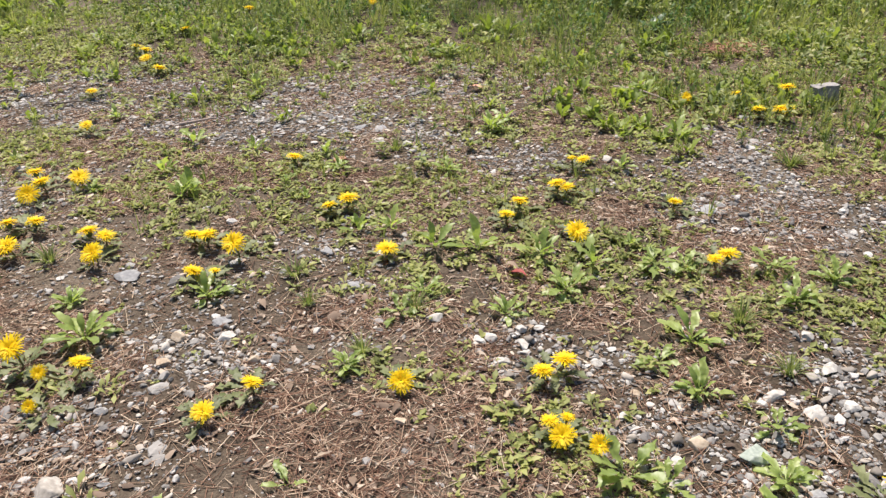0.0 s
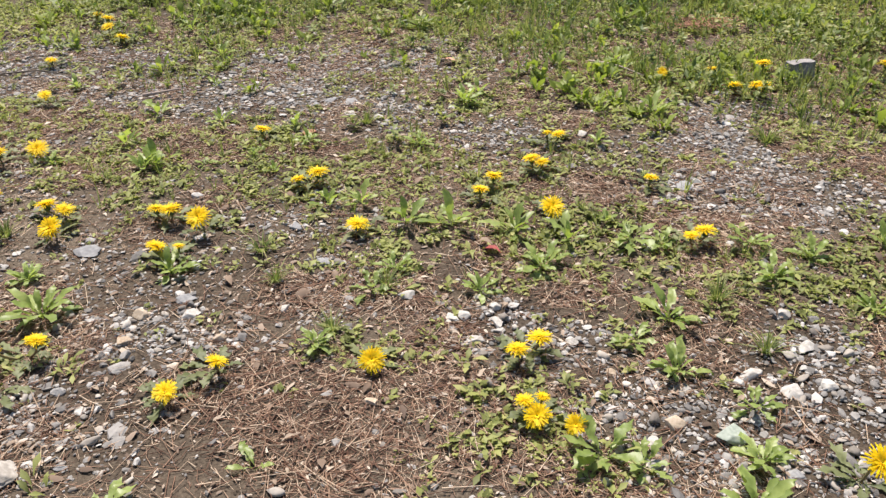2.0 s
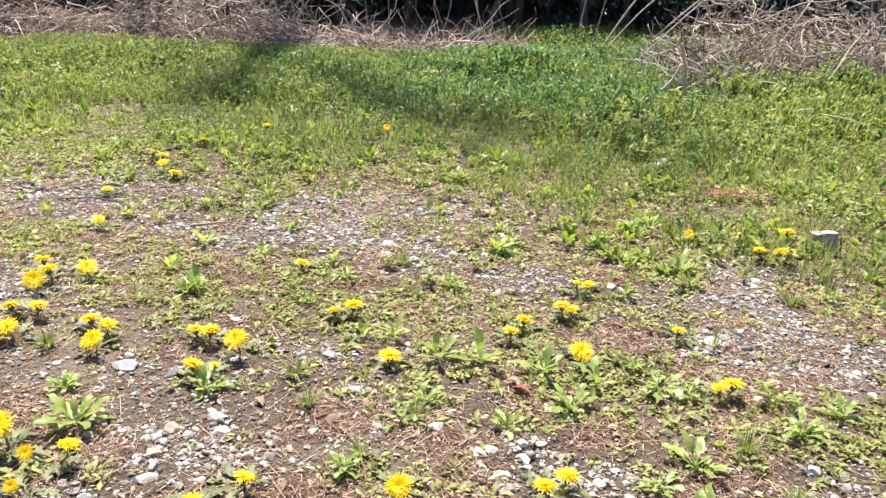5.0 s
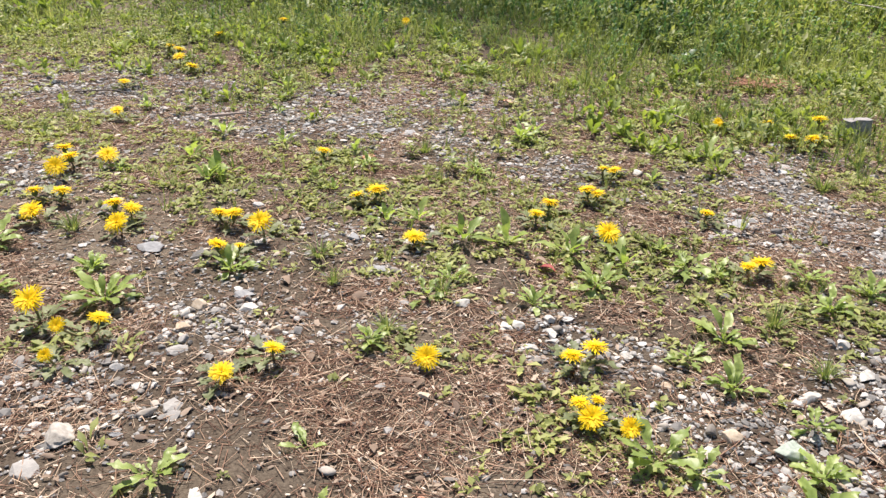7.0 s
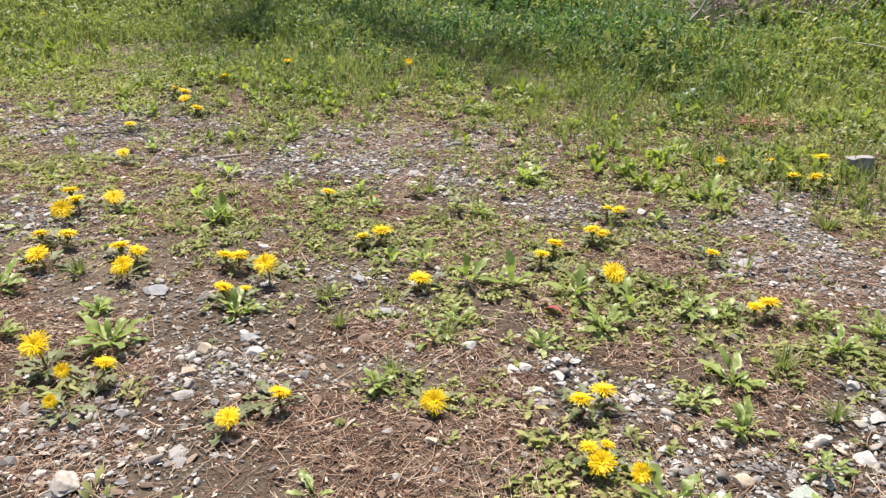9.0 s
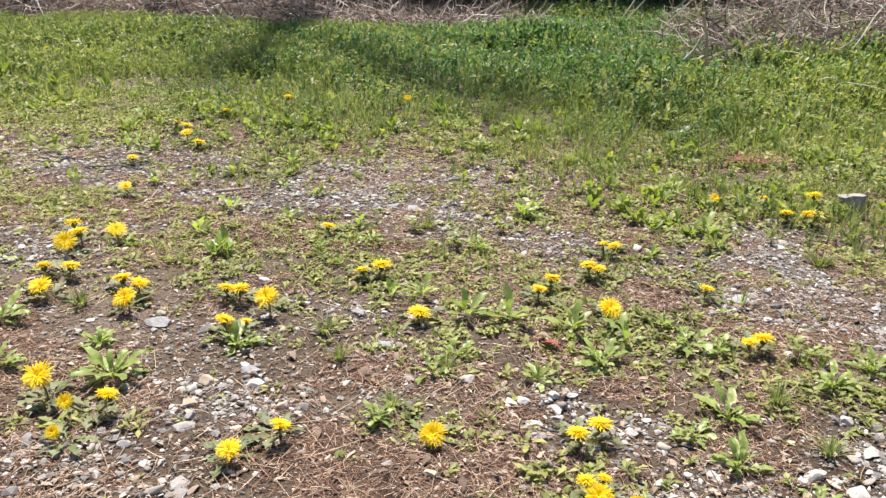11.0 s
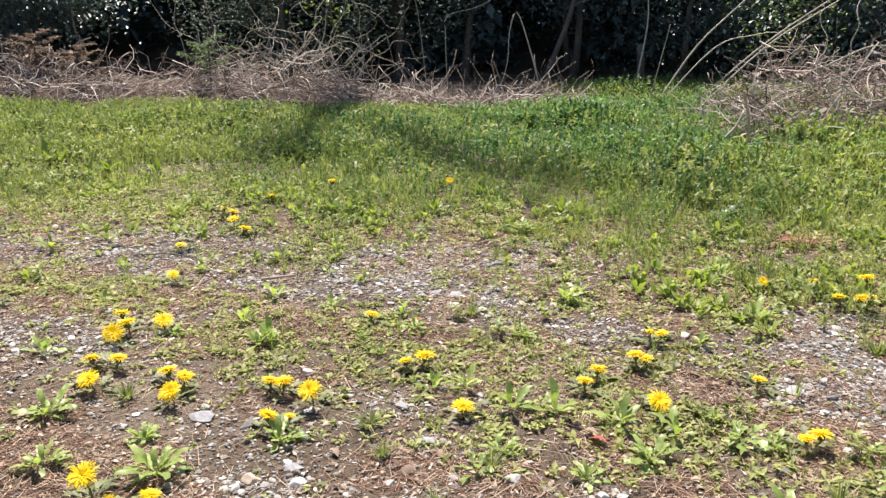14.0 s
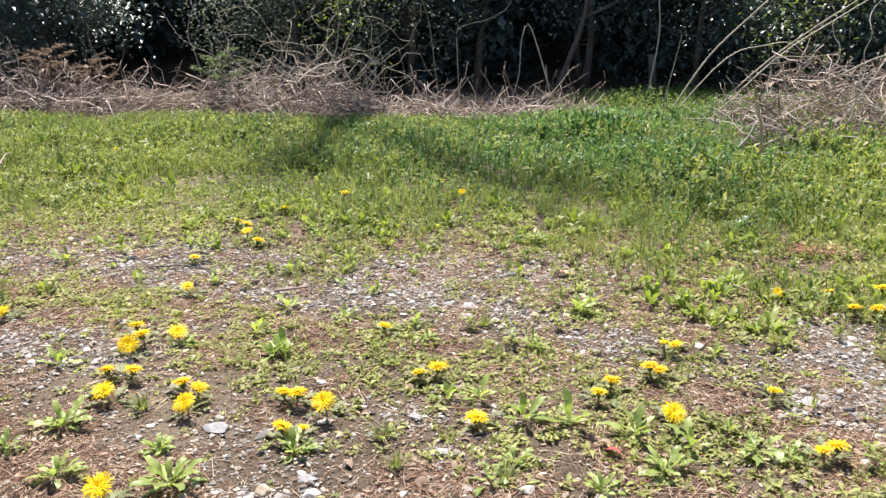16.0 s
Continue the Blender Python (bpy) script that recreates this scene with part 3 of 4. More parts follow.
cane([(1.27, 8.4, 0.0), (1.35, 8.4, 0.59), (1.33, 8.4, 0.96), (1.29, 8.45, 1.6)], 0.0096, "upright pale bare cane before the dark wood")
cane([(1.22, 6.9, 0.0), (1.5, 6.9, 0.46), (1.78, 6.9, 0.76), (2.24, 6.95, 1.18), (2.7, 7.0, 1.5)], 0.0084, "long pale cane slanting up out of the weeds")
cane([(1.3, 6.2, 0.02), (1.76, 6.2, 0.47), (2.15, 6.2, 0.77), (2.65, 6.2, 1.09), (3.1, 6.2, 1.3)], 0.0072, "long pale cane slanting over the brush heap")
cane([(1.3, 6.0, 0.02), (1.77, 6.0, 0.51), (2.12, 6.0, 0.76), (2.52, 6.0, 1.01), (3.0, 6.0, 1.24)], 0.0060, "thin pale cane slanting over the brush heap")
cane([(1.1, 6.3, 0.02), (1.5, 6.3, 0.49), (1.77, 6.3, 0.59), (2.01, 6.3, 0.58), (2.3, 6.3, 0.2)], 0.0054, "arched pale cane over the brush heap")
cane([(0.34, 7.75, 0.0), (0.19, 7.75, 0.49), (0.09, 7.75, 0.72), (0.03, 7.75, 0.55), (0.02, 7.75, 0.28), (-0.06, 7.75, 0.0)], 0.0066, "pale cane snapped and bent double")
cane([(1.22, 7.2, 0.0), (1.27, 7.2, 0.24), (1.32, 7.2, 0.48), (1.35, 7.2, 0.64)], 0.0054, "short pale stick leaning out of the weeds")
cane([(-1.6, 6.75, 0.0), (-1.54, 6.7, 0.33), (-1.44, 6.7, 0.54), (-1.41, 6.7, 0.75)], 0.0072, "pale stick standing in the brush heap")
cane([(1.85, 5.1, 0.0), (1.95, 5.15, 0.19), (2.07, 5.2, 0.36), (2.25, 5.3, 0.60)], 0.0060, "straight pale stick leaning on the brush heap")
cane([(1.40, 4.78, 0.0), (1.385, 4.76, 0.2), (1.36, 4.75, 0.28), (1.34, 4.75, 0.36)], 0.0102, "split stub of fresh pale wood", "broken_branch", M_SPLIT, taper=0.7)
cane([(1.20, 4.70, 0.0), (1.25, 4.74, 0.08), (1.31, 4.75, 0.15), (1.36, 4.78, 0.24)], 0.011, "short dry stick lying against the brush heap")
cane([(-0.05, 6.95, 0.0), (0.02, 6.98, 0.03), (0.13, 7.0, 0.09), (0.27, 7.0, 0.18)], 0.0096, "pale log end sticking out of the weeds")
cane([(1.76, 5.6, 0.3), (1.72, 5.6, 0.44), (1.66, 5.6, 0.55), (1.60, 5.6, 0.67)], 0.006, "thin stick poking from the brush heap")
cane([(1.95, 5.3, 0.45), (2.14, 5.2, 0.57), (2.3, 5.2, 0.59), (2.6, 5.2, 0.65)], 0.0054, "pale forked stick lying over the brush heap")
cane([(0.40, 9.0, 0.0), (0.52, 9.0, 0.3), (0.67, 9.0, 0.76), (0.72, 9.0, 1.26), (0.7, 9.1, 2.2)], 0.035, "dark bare stem leaning in the wood", "sapling", M_BARK, "tree")
cane([(0.67, 9.0, 0.76), (1.03, 9.0, 0.94), (1.26, 9.0, 1.23), (1.5, 9.1, 1.8)], 0.022, "dark side stem of a leaning sapling", "sapling", M_BARK, "tree")
cane([(-0.56, 8.2, 0.0), (-0.58, 8.2, 0.5), (-0.56, 8.2, 0.68), (-0.27, 8.2, 0.76), (-0.07, 8.2, 0.91), (-0.15, 8.2, 1.2), (-0.4, 8.3, 1.7)], 0.0048, "thin grey vine looping before the wood", "vine", None, "vine")
cane([(-0.76, 8.2, 0.0), (-0.79, 8.2, 0.26), (-0.85, 8.2, 0.73), (-0.94, 8.2, 1.11), (-0.9, 8.3, 1.9)], 0.0042, "thin grey vine hanging before the wood", "vine", None, "vine")
cane([(-2.9, 7.7, 0.0), (-2.95, 7.6, 0.47), (-3.0, 7.6, 0.6), (-2.98, 7.6, 0.77), (-2.88, 7.6, 1.01), (-2.8, 7.8, 1.7)], 0.0036, "thin grey vine hanging before the wood", "vine", None, "vine")
r = np.random.default_rng(77)
for k in range(46):
    # looping dead vines over the long heap
    x, y = r.normal(-1.65, 0.30), r.uniform(6.9, 7.6)
    q, _ = limb_line((x, y, r.uniform(0.1, 0.35)), (r.normal(0.1, 0.7), 0.1, 0.8), r.uniform(0.8, 1.9), 11, 0.58, r)
    q[:, 2] = np.maximum(q[:, 2], 0.03)
    cane([tuple(p) for p in q], r.uniform(0.002, 0.0042), "thin looping dead vine over the brush heap", "vine", None, "vine", n=30, sides=5)
for k in range(16):
    # looping dead vines over the heap on the weeds
    x, y = r.uniform(1.5, 3.2), r.uniform(4.85, 5.6)
    q, _ = limb_line((x, y, 0.15), (r.normal(0, 1.1), -0.2, 0.7), r.uniform(0.6, 1.2), 11, 0.55, r)
    q[:, 2] = np.maximum(q[:, 2], 0.03)
    cane([tuple(p) for p in q], r.uniform(0.003, 0.0055), "thin looping dead vine over the brush heap", "vine", None, "vine", n=30, sides=5)
post = thing("fence_post", "short weathered dark wooden post in the weeds", "post", at=pose(1.34, 8.5, -0.02, 0, -3, 0))
part("shaft", fast_mesh("shaft", *tube([(0, 0, 0), (0, 0, 0.30), (0, 0, 0.425)], [0.042, 0.038, 0.036], 9), M_BARK), post)
part("cap", fast_mesh("cap", *tube([(0, 0, 0.42), (0, 0, 0.434)], [0.036, 0.028], 9), M_BARK), post)


# ---- meadow ----
def sprig_arrays(height, leaves, leaf, seed, spread_out=0.5):
    r = np.random.default_rng(seed)
    line, _ = limb_line((0, 0, 0), (r.normal(0, 0.25), r.normal(0, 0.25), 1), height, 3, 0.18, r)
    side = np.array([0.0012, 0.0006, 0])
    out = [(np.array([line[0] - side, line[0] + side, line[2], line[3]]), np.array([(0, 1, 2), (0, 2, 3)]))]
    base = kite_arrays(0.46, 0.3)
    for k in range(leaves):
        s = r.uniform(0.15, 1.0)
        p = np.array([np.interp(s, np.linspace(0, 1, 4), line[:, j]) for j in range(3)])
        out.append((turned(base[0], r.uniform(0, 6.3), r.uniform(-0.3, 1.3), leaf * r.uniform(0.6, 1.25), p), base[1]))
    return joined(out)


def tuft_arrays(blades, height, seed, width=0.004, lean_most=0.7):
    r = np.random.default_rng(seed)
    out = []
    for k in range(blades):
        ang, lean, h = r.uniform(0, 6.3), r.uniform(0.1, lean_most), height * r.uniform(0.5, 1.1)
        v, t = [], []
        side = np.array([-math.sin(ang), math.cos(ang), 0])
        for i in range(3):
            s = i / 2
            p = np.array([math.cos(ang), math.sin(ang), 0]) * (0.008 + h * lean * s ** 1.7) + np.array([0, 0, h * s * (1 - 0.3 * lean * s)])
            w = width * (1 - s) ** 0.6 * 0.5 + 0.0002
            v += [p - side * w, p + side * w]
            if i:
                j = 2 * i
                t += [(j - 2, j - 1, j + 1), (j - 2, j + 1, j)]
        out.append((np.array(v), np.array(t)))
    return joined(out)


def low_cluster(seed, leaves, leaf, low=0.0, high=0.7):
    r = np.random.default_rng(seed)
    out = []
    for k in range(leaves):
        base = kite_arrays(r.uniform(0.4, 0.65), 0.35) if leaf < 0.02 else leaf_arrays(r.uniform(0.28, 0.42), 0, 0.3, 0.3, 4, seed * 50 + k, 0.25, 0.2)
        out.append((turned(base[0], r.uniform(0, 6.3), r.uniform(low, high), leaf * r.uniform(0.6, 1.2), (*r.normal(0, 0.008, 2), 0.002)), base[1]))
    return joined(out)


def stuff(name, label, category, templates, x, y, size, mat, lean=0.2, lift=0.0, stretch=None, smooth=True):
    pos = np.stack([x, y, ground_z(x, y) + lift], -1)
    v, t = scattered(templates, pos, rng.uniform(0, 6.3, len(x)), size, rng.normal(0, lean, len(x)), stretch)
    return thing(name, label, category, kind="stuff", data=fast_mesh(name, v, t, mat, smooth))


def tallness(x, y):
    """How tall the meadow stands, as a factor."""
    t = 0.42 + 0.85 * ramp(y - meadow_edge(x), 0.0, 2.6) - 0.25 * spot(x, y, 0.1, 6.8, 0.35, 0.5) - 0.75 * spot(x, y, 1.45, 4.75, 0.35, 0.32) + 0.25 * spot(x, y, 2.1, 5.05, 0.42, 0.22)
    t = t * (1 - ramp(y, 6.0, 7.0) * (0.22 + 0.5 * ramp(x, 1.2, 0.35)))
    t = t * (1 - 0.42 * ramp(x, 0.35, -0.15) * ramp(y, 4.4, 5.8))
    return t * (0.6 + 0.8 * vnoise(x, y, 0.3, 31))


SPRIGS = [sprig_arrays(0.12, 14, 0.024, k) for k in range(6)]
SPRIGS_BIG = [sprig_arrays(0.12, 10, 0.050, 20 + k) for k in range(5)]
TUFTS = [tuft_arrays(9, 0.14, 40 + k) for k in range(5)]


def clear_of_heaps(x, y):
    right = (x > 1.5) & (y > 5.25) & (y < 6.3)
    left = (x < 0.3) & (y > long_heap_front(x) + 0.16)
    return ~right & ~left & (y < 8.6)


x, y = spread(-6, 6, 2.0, 8.6, 680, lambda x, y: green(x, y) ** 1.3 * in_view(x, y) * clear_of_heaps(x, y) * (0.45 + 0.75 * ramp(vnoise(x, y, 0.16, 32), 0.2, 0.7)))
deep = rng.uniform(0, 1, len(x)) < np.clip(1.4 * spot(x, y, 0.4, 5.7, 1.25, 1.8) + 0.25 * ramp(y, 4.5, 6.5), 0, 0.92)
stuff("meadow_weeds", "dense low yellow-green weeds with small leaves", "weeds", SPRIGS, x[~deep], y[~deep], (tallness(x, y) * rng.uniform(0.7, 1.2, len(x)))[~deep], M_MEADOW)
stuff("clover", "tall lush deep-green clover in the meadow", "weeds", SPRIGS, x[deep], y[deep], (tallness(x, y) * rng.uniform(0.75, 1.3, len(x)))[deep], M_DEEP)
x, y = spread(-6, 6, 2.0, 8.6, 260, lambda x, y: np.clip(green(x, y) + 0.1, 0, 1) * in_view(x, y) * clear_of_heaps(x, y) * ramp(vnoise(x, y, 0.3, 33), 0.25, 0.7))
stuff("broad_weeds", "leafy bright green weeds among the meadow", "weeds", SPRIGS_BIG, x, y, (0.3 + 0.6 * tallness(x, y)) * rng.uniform(0.6, 1.1, len(x)), M_GRASS)
CLUMPS = [low_cluster(60 + k, 11, 0.045, 0.3, 1.25) for k in range(6)]
x, y = spread(-3.2, 3.2, 1.9, 5.0, 210, lambda x, y: in_view(x, y) * np.clip(spot(y - meadow_edge(x), 0, 0.15, 1, 0.75, 1) + 0.42 * (x > 0.5) + 0.7 * spot(x, y, -1.3, 3.3, 0.7, 0.4), 0, 1) * ramp(vnoise(x, y, 0.22, 35), 0.30, 0.75))
stuff("leaf_clumps", "bright yellow-green leafy clumps at the meadow's edge", "weeds", CLUMPS, x, y, rng.uniform(0.55, 1.3, len(x)), M_BRIGHT)
x, y = spread(-6, 6, 1.6, 8.6, 370, lambda x, y: np.clip(green(x, y) + 0.05, 0, 1) * in_view(x, y) * clear_of_heaps(x, y) * ramp(vnoise(x, y, 0.4, 34), 0.25, 0.75))
stuff("grass", "tufts of fine green and straw-coloured grass", "grass", TUFTS, x, y, (0.25 + 0.7 * tallness(x, y)) * rng.uniform(0.6, 1.2, len(x)), M_GRASS)


# ---- low weeds on the bare ground ----
LOW = [low_cluster(k, 8, 0.024) for k in range(8)]
MOSSY = [low_cluster(30 + k, 9, 0.015) for k in range(5)]

x, y = spread(-4.2, 4.2, 3.7, 6.4, 330, lambda x, y: green(x, y) * in_view(x, y) * clear_of_heaps(x, y))
stuff("ground_cover", "small leaves covering the soil between taller weeds", "weeds", MOSSY, x, y, rng.uniform(1.1, 2.0, len(x)), M_MEADOW, 0.15)


def weedy(x, y):
    w = 0.9 * spot(x, y, 0.2, 1.5, 0.35, 0.16) + 0.7 * spot(x, y, 0.0, 1.85, 0.4, 0.22) + 0.7 * spot(x, y, -0.5, 1.85, 0.35, 0.2) + 0.6 * spot(x, y, 0.75, 1.35, 0.35, 0.14)
    w += 0.8 * spot(x, y, 0.27, 0.86, 0.14, 0.08) + 0.7 * spot(x, y, -0.58, 1.06, 0.12, 0.10) + 0.5 * spot(x, y, 0.02, 1.12, 0.12, 0.06) + 0.35 * spot(x, y, 0.25, 1.0, 0.1, 0.06)
    w += 0.8 * spot(x, y, -1.3, 2.2, 0.5, 0.18) + 0.7 * spot(x, y, 0.7, 2.3, 0.4, 0.4) + 0.6 * spot(x, y, 1.2, 2.0, 0.2, 0.4) + 0.5 * spot(x, y, 0.9, 1.35, 0.4, 0.2)
    w += 0.35 * ramp(y, 1.35, 2.0) + 0.35 * ramp(y, 2.3, 2.9)
    return np.clip(w * (0.35 + 1.1 * ramp(vnoise(x, y, 0.14, 41), 0.25, 0.8)) * (1 - 0.93 * stony(x, y)) + 0.015, 0, 1)


x, y = spread(-2.6, 2.6, 0.5, 3.6, 800, lambda x, y: weedy(x, y) * (1 - 0.45 * ramp(y, 1.6, 1.8)) * in_view(x, y) * (1 - 0.5 * green(x, y)))
stuff("low_weeds", "sparse low weeds with dull green leaves on bare soil", "weeds", LOW, x, y, rng.uniform(0.55, 1.25, len(x)), M_LOWWEED, 0.15)
x, y = spread(-2.6, 2.6, 0.5, 3.9, 1950, lambda x, y: np.clip(weedy(x, y) + 0.5 * spot(x, y, -1.6, 3.45, 0.9, 0.28), 0, 1) * in_view(x, y))
stuff("creeping_weeds", "fine creeping green weeds over the soil", "weeds", MOSSY, x, y, rng.uniform(0.6, 1.3, len(x)), M_LOWWEED, 0.15)
x, y = spread(-2.6, 2.6, 1.3, 3.8, 260, lambda x, y: weedy(x, y) * in_view(x, y))
stuff("sparse_grass", "small sparse tufts of grass on bare soil", "grass", TUFTS, x, y, rng.uniform(0.16, 0.45, len(x)), M_GRASS, 0.15)

# the same cover, thinner, on the land beside and behind
x, y = spread(-9, 9, 2.2, 9.0, 75, lambda x, y: green(x, y) * (1 - in_view(x, y)) * clear_of_heaps(x, y))
stuff("side_meadow", "low green weeds on the land beside the path", "weeds", SPRIGS, x, y, 1.5 * tallness(x, y) * rng.uniform(0.7, 1.2, len(x)), M_MEADOW)
x, y = spread(-6, 6, -6, 3.0, 60, lambda x, y: (0.25 + vnoise(x, y, 0.6, 43)) * (1 - in_view(x, y)) * (1 - green(x, y)))
stuff("side_weeds", "scattered low weeds on bare soil", "weeds", MOSSY, x, y, rng.uniform(1.2, 2.6, len(x)), M_LOWWEED, 0.15)


# ---- gravel ----
FINE = [pebble_arrays(1, k, 0.6, 0.25) for k in range(8)]
ROUND = [pebble_arrays(2, 20 + k, 0.62, 0.18) for k in range(10)]
FLAKES = [pebble_arrays(2, 40 + k, 0.34, 0.45) for k in range(8)]


def flats(n):
    return np.stack([rng.uniform(0.7, 1.25, n), rng.uniform(0.7, 1.1, n), rng.uniform(0.6, 1.1, n)], -1)


x, y = spread(-2.8, 2.6, 0.5, 3.4, 12000, lambda x, y: (stony(x, y) + 0.04) * in_view(x, y) * (1 - 0.8 * green(x, y)))
size = np.exp(rng.normal(math.log(0.0086), 0.5, len(x)))
gravel = stuff("gravel", "grey and white gravel scattered over brown soil", "gravel", FINE, x, y, size, M_PEBBLE, 0.25, 0.001, flats(len(x)), False)
x, y = spread(-2.8, 2.6, 0.5, 3.4, 2600, lambda x, y: stony(x, y) ** 1.2 * in_view(x, y) * (1 - 0.8 * green(x, y)))
size = np.clip(np.exp(rng.normal(math.log(0.015), 0.35, len(x))), 0.008, 0.034)
near = (np.hypot(x - 0.1, y) < 1.42) & (np.cumsum(np.hypot(x - 0.1, y) < 1.42) <= 320)
v, t = scattered(ROUND[:6] + FLAKES, np.stack([x, y, ground_z(x, y) + 0.002], -1)[~near], rng.uniform(0, 6.3, (~near).sum()), size[~near], rng.normal(0, 0.2, (~near).sum()), flats((~near).sum()))
part("far_pebbles", fast_mesh("far_pebbles", v, t, M_PEBBLE, False), gravel)["kind"] = "stuff"
PEBBLES = [fast_mesh("pebble", *p, M_PEBBLE_ONE) for p in ROUND + FLAKES[:4]]
single = np.nonzero(near)[0]
for k in single:
    s = size[k]
    m = pose(x[k], y[k], float(ground_z(x[k], y[k])) + 0.15 * s, *rng.normal(0, 12, 2), rng.uniform(0, 360)) @ Matrix.Diagonal((s * rng.uniform(0.8, 1.25), s * rng.uniform(0.75, 1.1), s * rng.uniform(0.65, 1.1), 1))
    part("pebble", PEBBLES[k % len(PEBBLES)], gravel, m)

x, y = spread(-6, 6, -6, 3.0, 55, lambda x, y: (0.2 + vnoise(x, y, 0.5, 44)) * (1 - in_view(x, y)) * (1 - green(x, y)))
stuff("side_gravel", "loose grey gravel scattered over brown soil", "gravel", FINE, x, y, np.exp(rng.normal(math.log(0.018), 0.4, len(x))), M_PEBBLE, 0.25, 0.001, None, False)


# ---- dry litter ----
def straw_arrays(seed, bend):
    r = np.random.default_rng(seed)
    q, _ = limb_line((-0.5, 0, 0.02), (1, 0, 0), 1.0, 2 if seed > 4 else 1, bend, r)
    q[:, 2] = np.abs(q[:, 2]) * 0.3 + 0.005
    v, t = tube(q, np.linspace(0.019, 0.010, len(q)), 3)
    return v, t[:-2]


def chip_arrays(seed):
    r = np.random.default_rng(seed)
    v = np.array([(-0.5, 0.0, 0.02), (-0.2, 0.16, 0.06), (0.3, 0.2, 0.03), (0.5, 0.02, 0.02), (0.25, -0.17, 0.07), (-0.25, -0.18, 0.02), (0.0, 0.0, 0.16)]) + r.normal(0, 0.05, (7, 3))
    return v, np.array([(6, (k + 1) % 6, k) for k in range(6)])


STRAWS = [straw_arrays(k, 0.18) for k in range(9)]
CHIPS = [chip_arrays(k) for k in range(7)]


def littered(x, y):
    l = 0.92 + 0.18 * ramp(y, 1.55, 1.2) - 0.35 * ramp(y, 2.7, 3.2)
    return np.clip(l * (0.22 + 1.15 * ramp(vnoise(x, y, 0.13, 51), 0.25, 0.75)) * (1 - 0.6 * stony(x, y)), 0.05, 1)


x, y = spread(-2.4, 2.4, 0.5, 3.2, 17000, lambda x, y: littered(x, y) * in_view(x, y))
size = np.clip(np.exp(rng.normal(math.log(0.030), 0.55, len(x))), 0.008, 0.085)
thin = 0.047 * rng.uniform(0.45, 1.3, len(x)) / size
thin = np.stack([np.ones(len(x)), thin, thin], -1)
stuff("dry_litter", "brown pine needles and straw lying on the soil", "litter", STRAWS, x, y, size, M_LITTER, 0.10, 0.003, thin)
x, y = spread(-2.4, 2.4, 0.5, 3.2, 500, lambda x, y: littered(x, y) * in_view(x, y))
DEAD = [leaf_arrays(0.5, 0, 0.4, 0.1, 4, 90 + k, 0.4, 0.1) for k in range(5)]
stuff("dead_leaves", "curled brown dead leaves and bark flakes", "litter", DEAD, x, y, np.exp(rng.normal(math.log(0.011), 0.4, len(x))), M_DEADLEAF, 0.35, 0.004)

x, y = spread(-2.4, 2.4, 0.5, 3.2, 5600, lambda x, y: (0.15 + littered(x, y)) * in_view(x, y))
stuff("bark_chips", "small brown and tan bark chips on the soil", "litter", CHIPS, x, y, np.exp(rng.normal(math.log(0.0078), 0.45, len(x))), M_CHIP, 0.25, 0.003)
x, y = spread(-1.6, 1.6, 0.5, 2.0, 5200, lambda x, y: (0.35 + vnoise(x, y, 0.15, 52)) * in_view(x, y))
stuff("soil_crumbs", "small crumbs and clods of brown soil", "soil", FINE, x, y, np.exp(rng.normal(math.log(0.0058), 0.45, len(x))), M_SOIL, 0.3, 0.0, None, False)

x, y = rng.normal(1.11, 0.06, 260), rng.normal(2.93, 0.05, 260)
stuff("needle_patch", "patch of rust-red dry needles in the weeds", "litter", STRAWS, x, y, rng.uniform(0.03, 0.06, 260), M_RED, 0.2, 0.03)


# ---- dandelions ----
def head_arrays(seed):
    """A flower head one unit across, facing +z: rings of strap-shaped florets, squared at their tips."""
    r = np.random.default_rng(seed)
    rays, heart = [], []
    for ring, (count, length, rise) in enumerate(((44, 0.50, 0.00), (44, 0.46, 0.12), (40, 0.39, 0.25), (34, 0.29, 0.42), (22, 0.17, 0.75))):
        for k in range(count):
            ang = (k + r.uniform(-0.4, 0.4)) * 2 * np.pi / count + ring
            l, up, w = length * r.uniform(0.74, 1.14), rise + r.normal(0, 0.11), 0.034
            v = []
            for i in range(4):
                s = i / 3
                out, z = l * (0.08 + 0.92 * s) * math.cos(up), 0.02 + l * math.sin(up) * s + 0.05 * s * (1 - s) - (0.04 * s ** 3 if ring == 0 else 0)
                ww = w * (0.5 + 0.5 * min(1, 2 * s))
                for sd in (-1, 1):
                    v.append((out * math.cos(ang) - sd * ww * 0.5 * math.sin(ang), out * math.sin(ang) + sd * ww * 0.5 * math.cos(ang), z))
            t = []
            for i in range(3):
                j = 2 * i
                t += [(j, j + 1, j + 3), (j, j + 3, j + 2)]
            (rays if ring < 3 else heart).append((np.array(v), np.array(t)))
    return joined(rays), joined(heart)


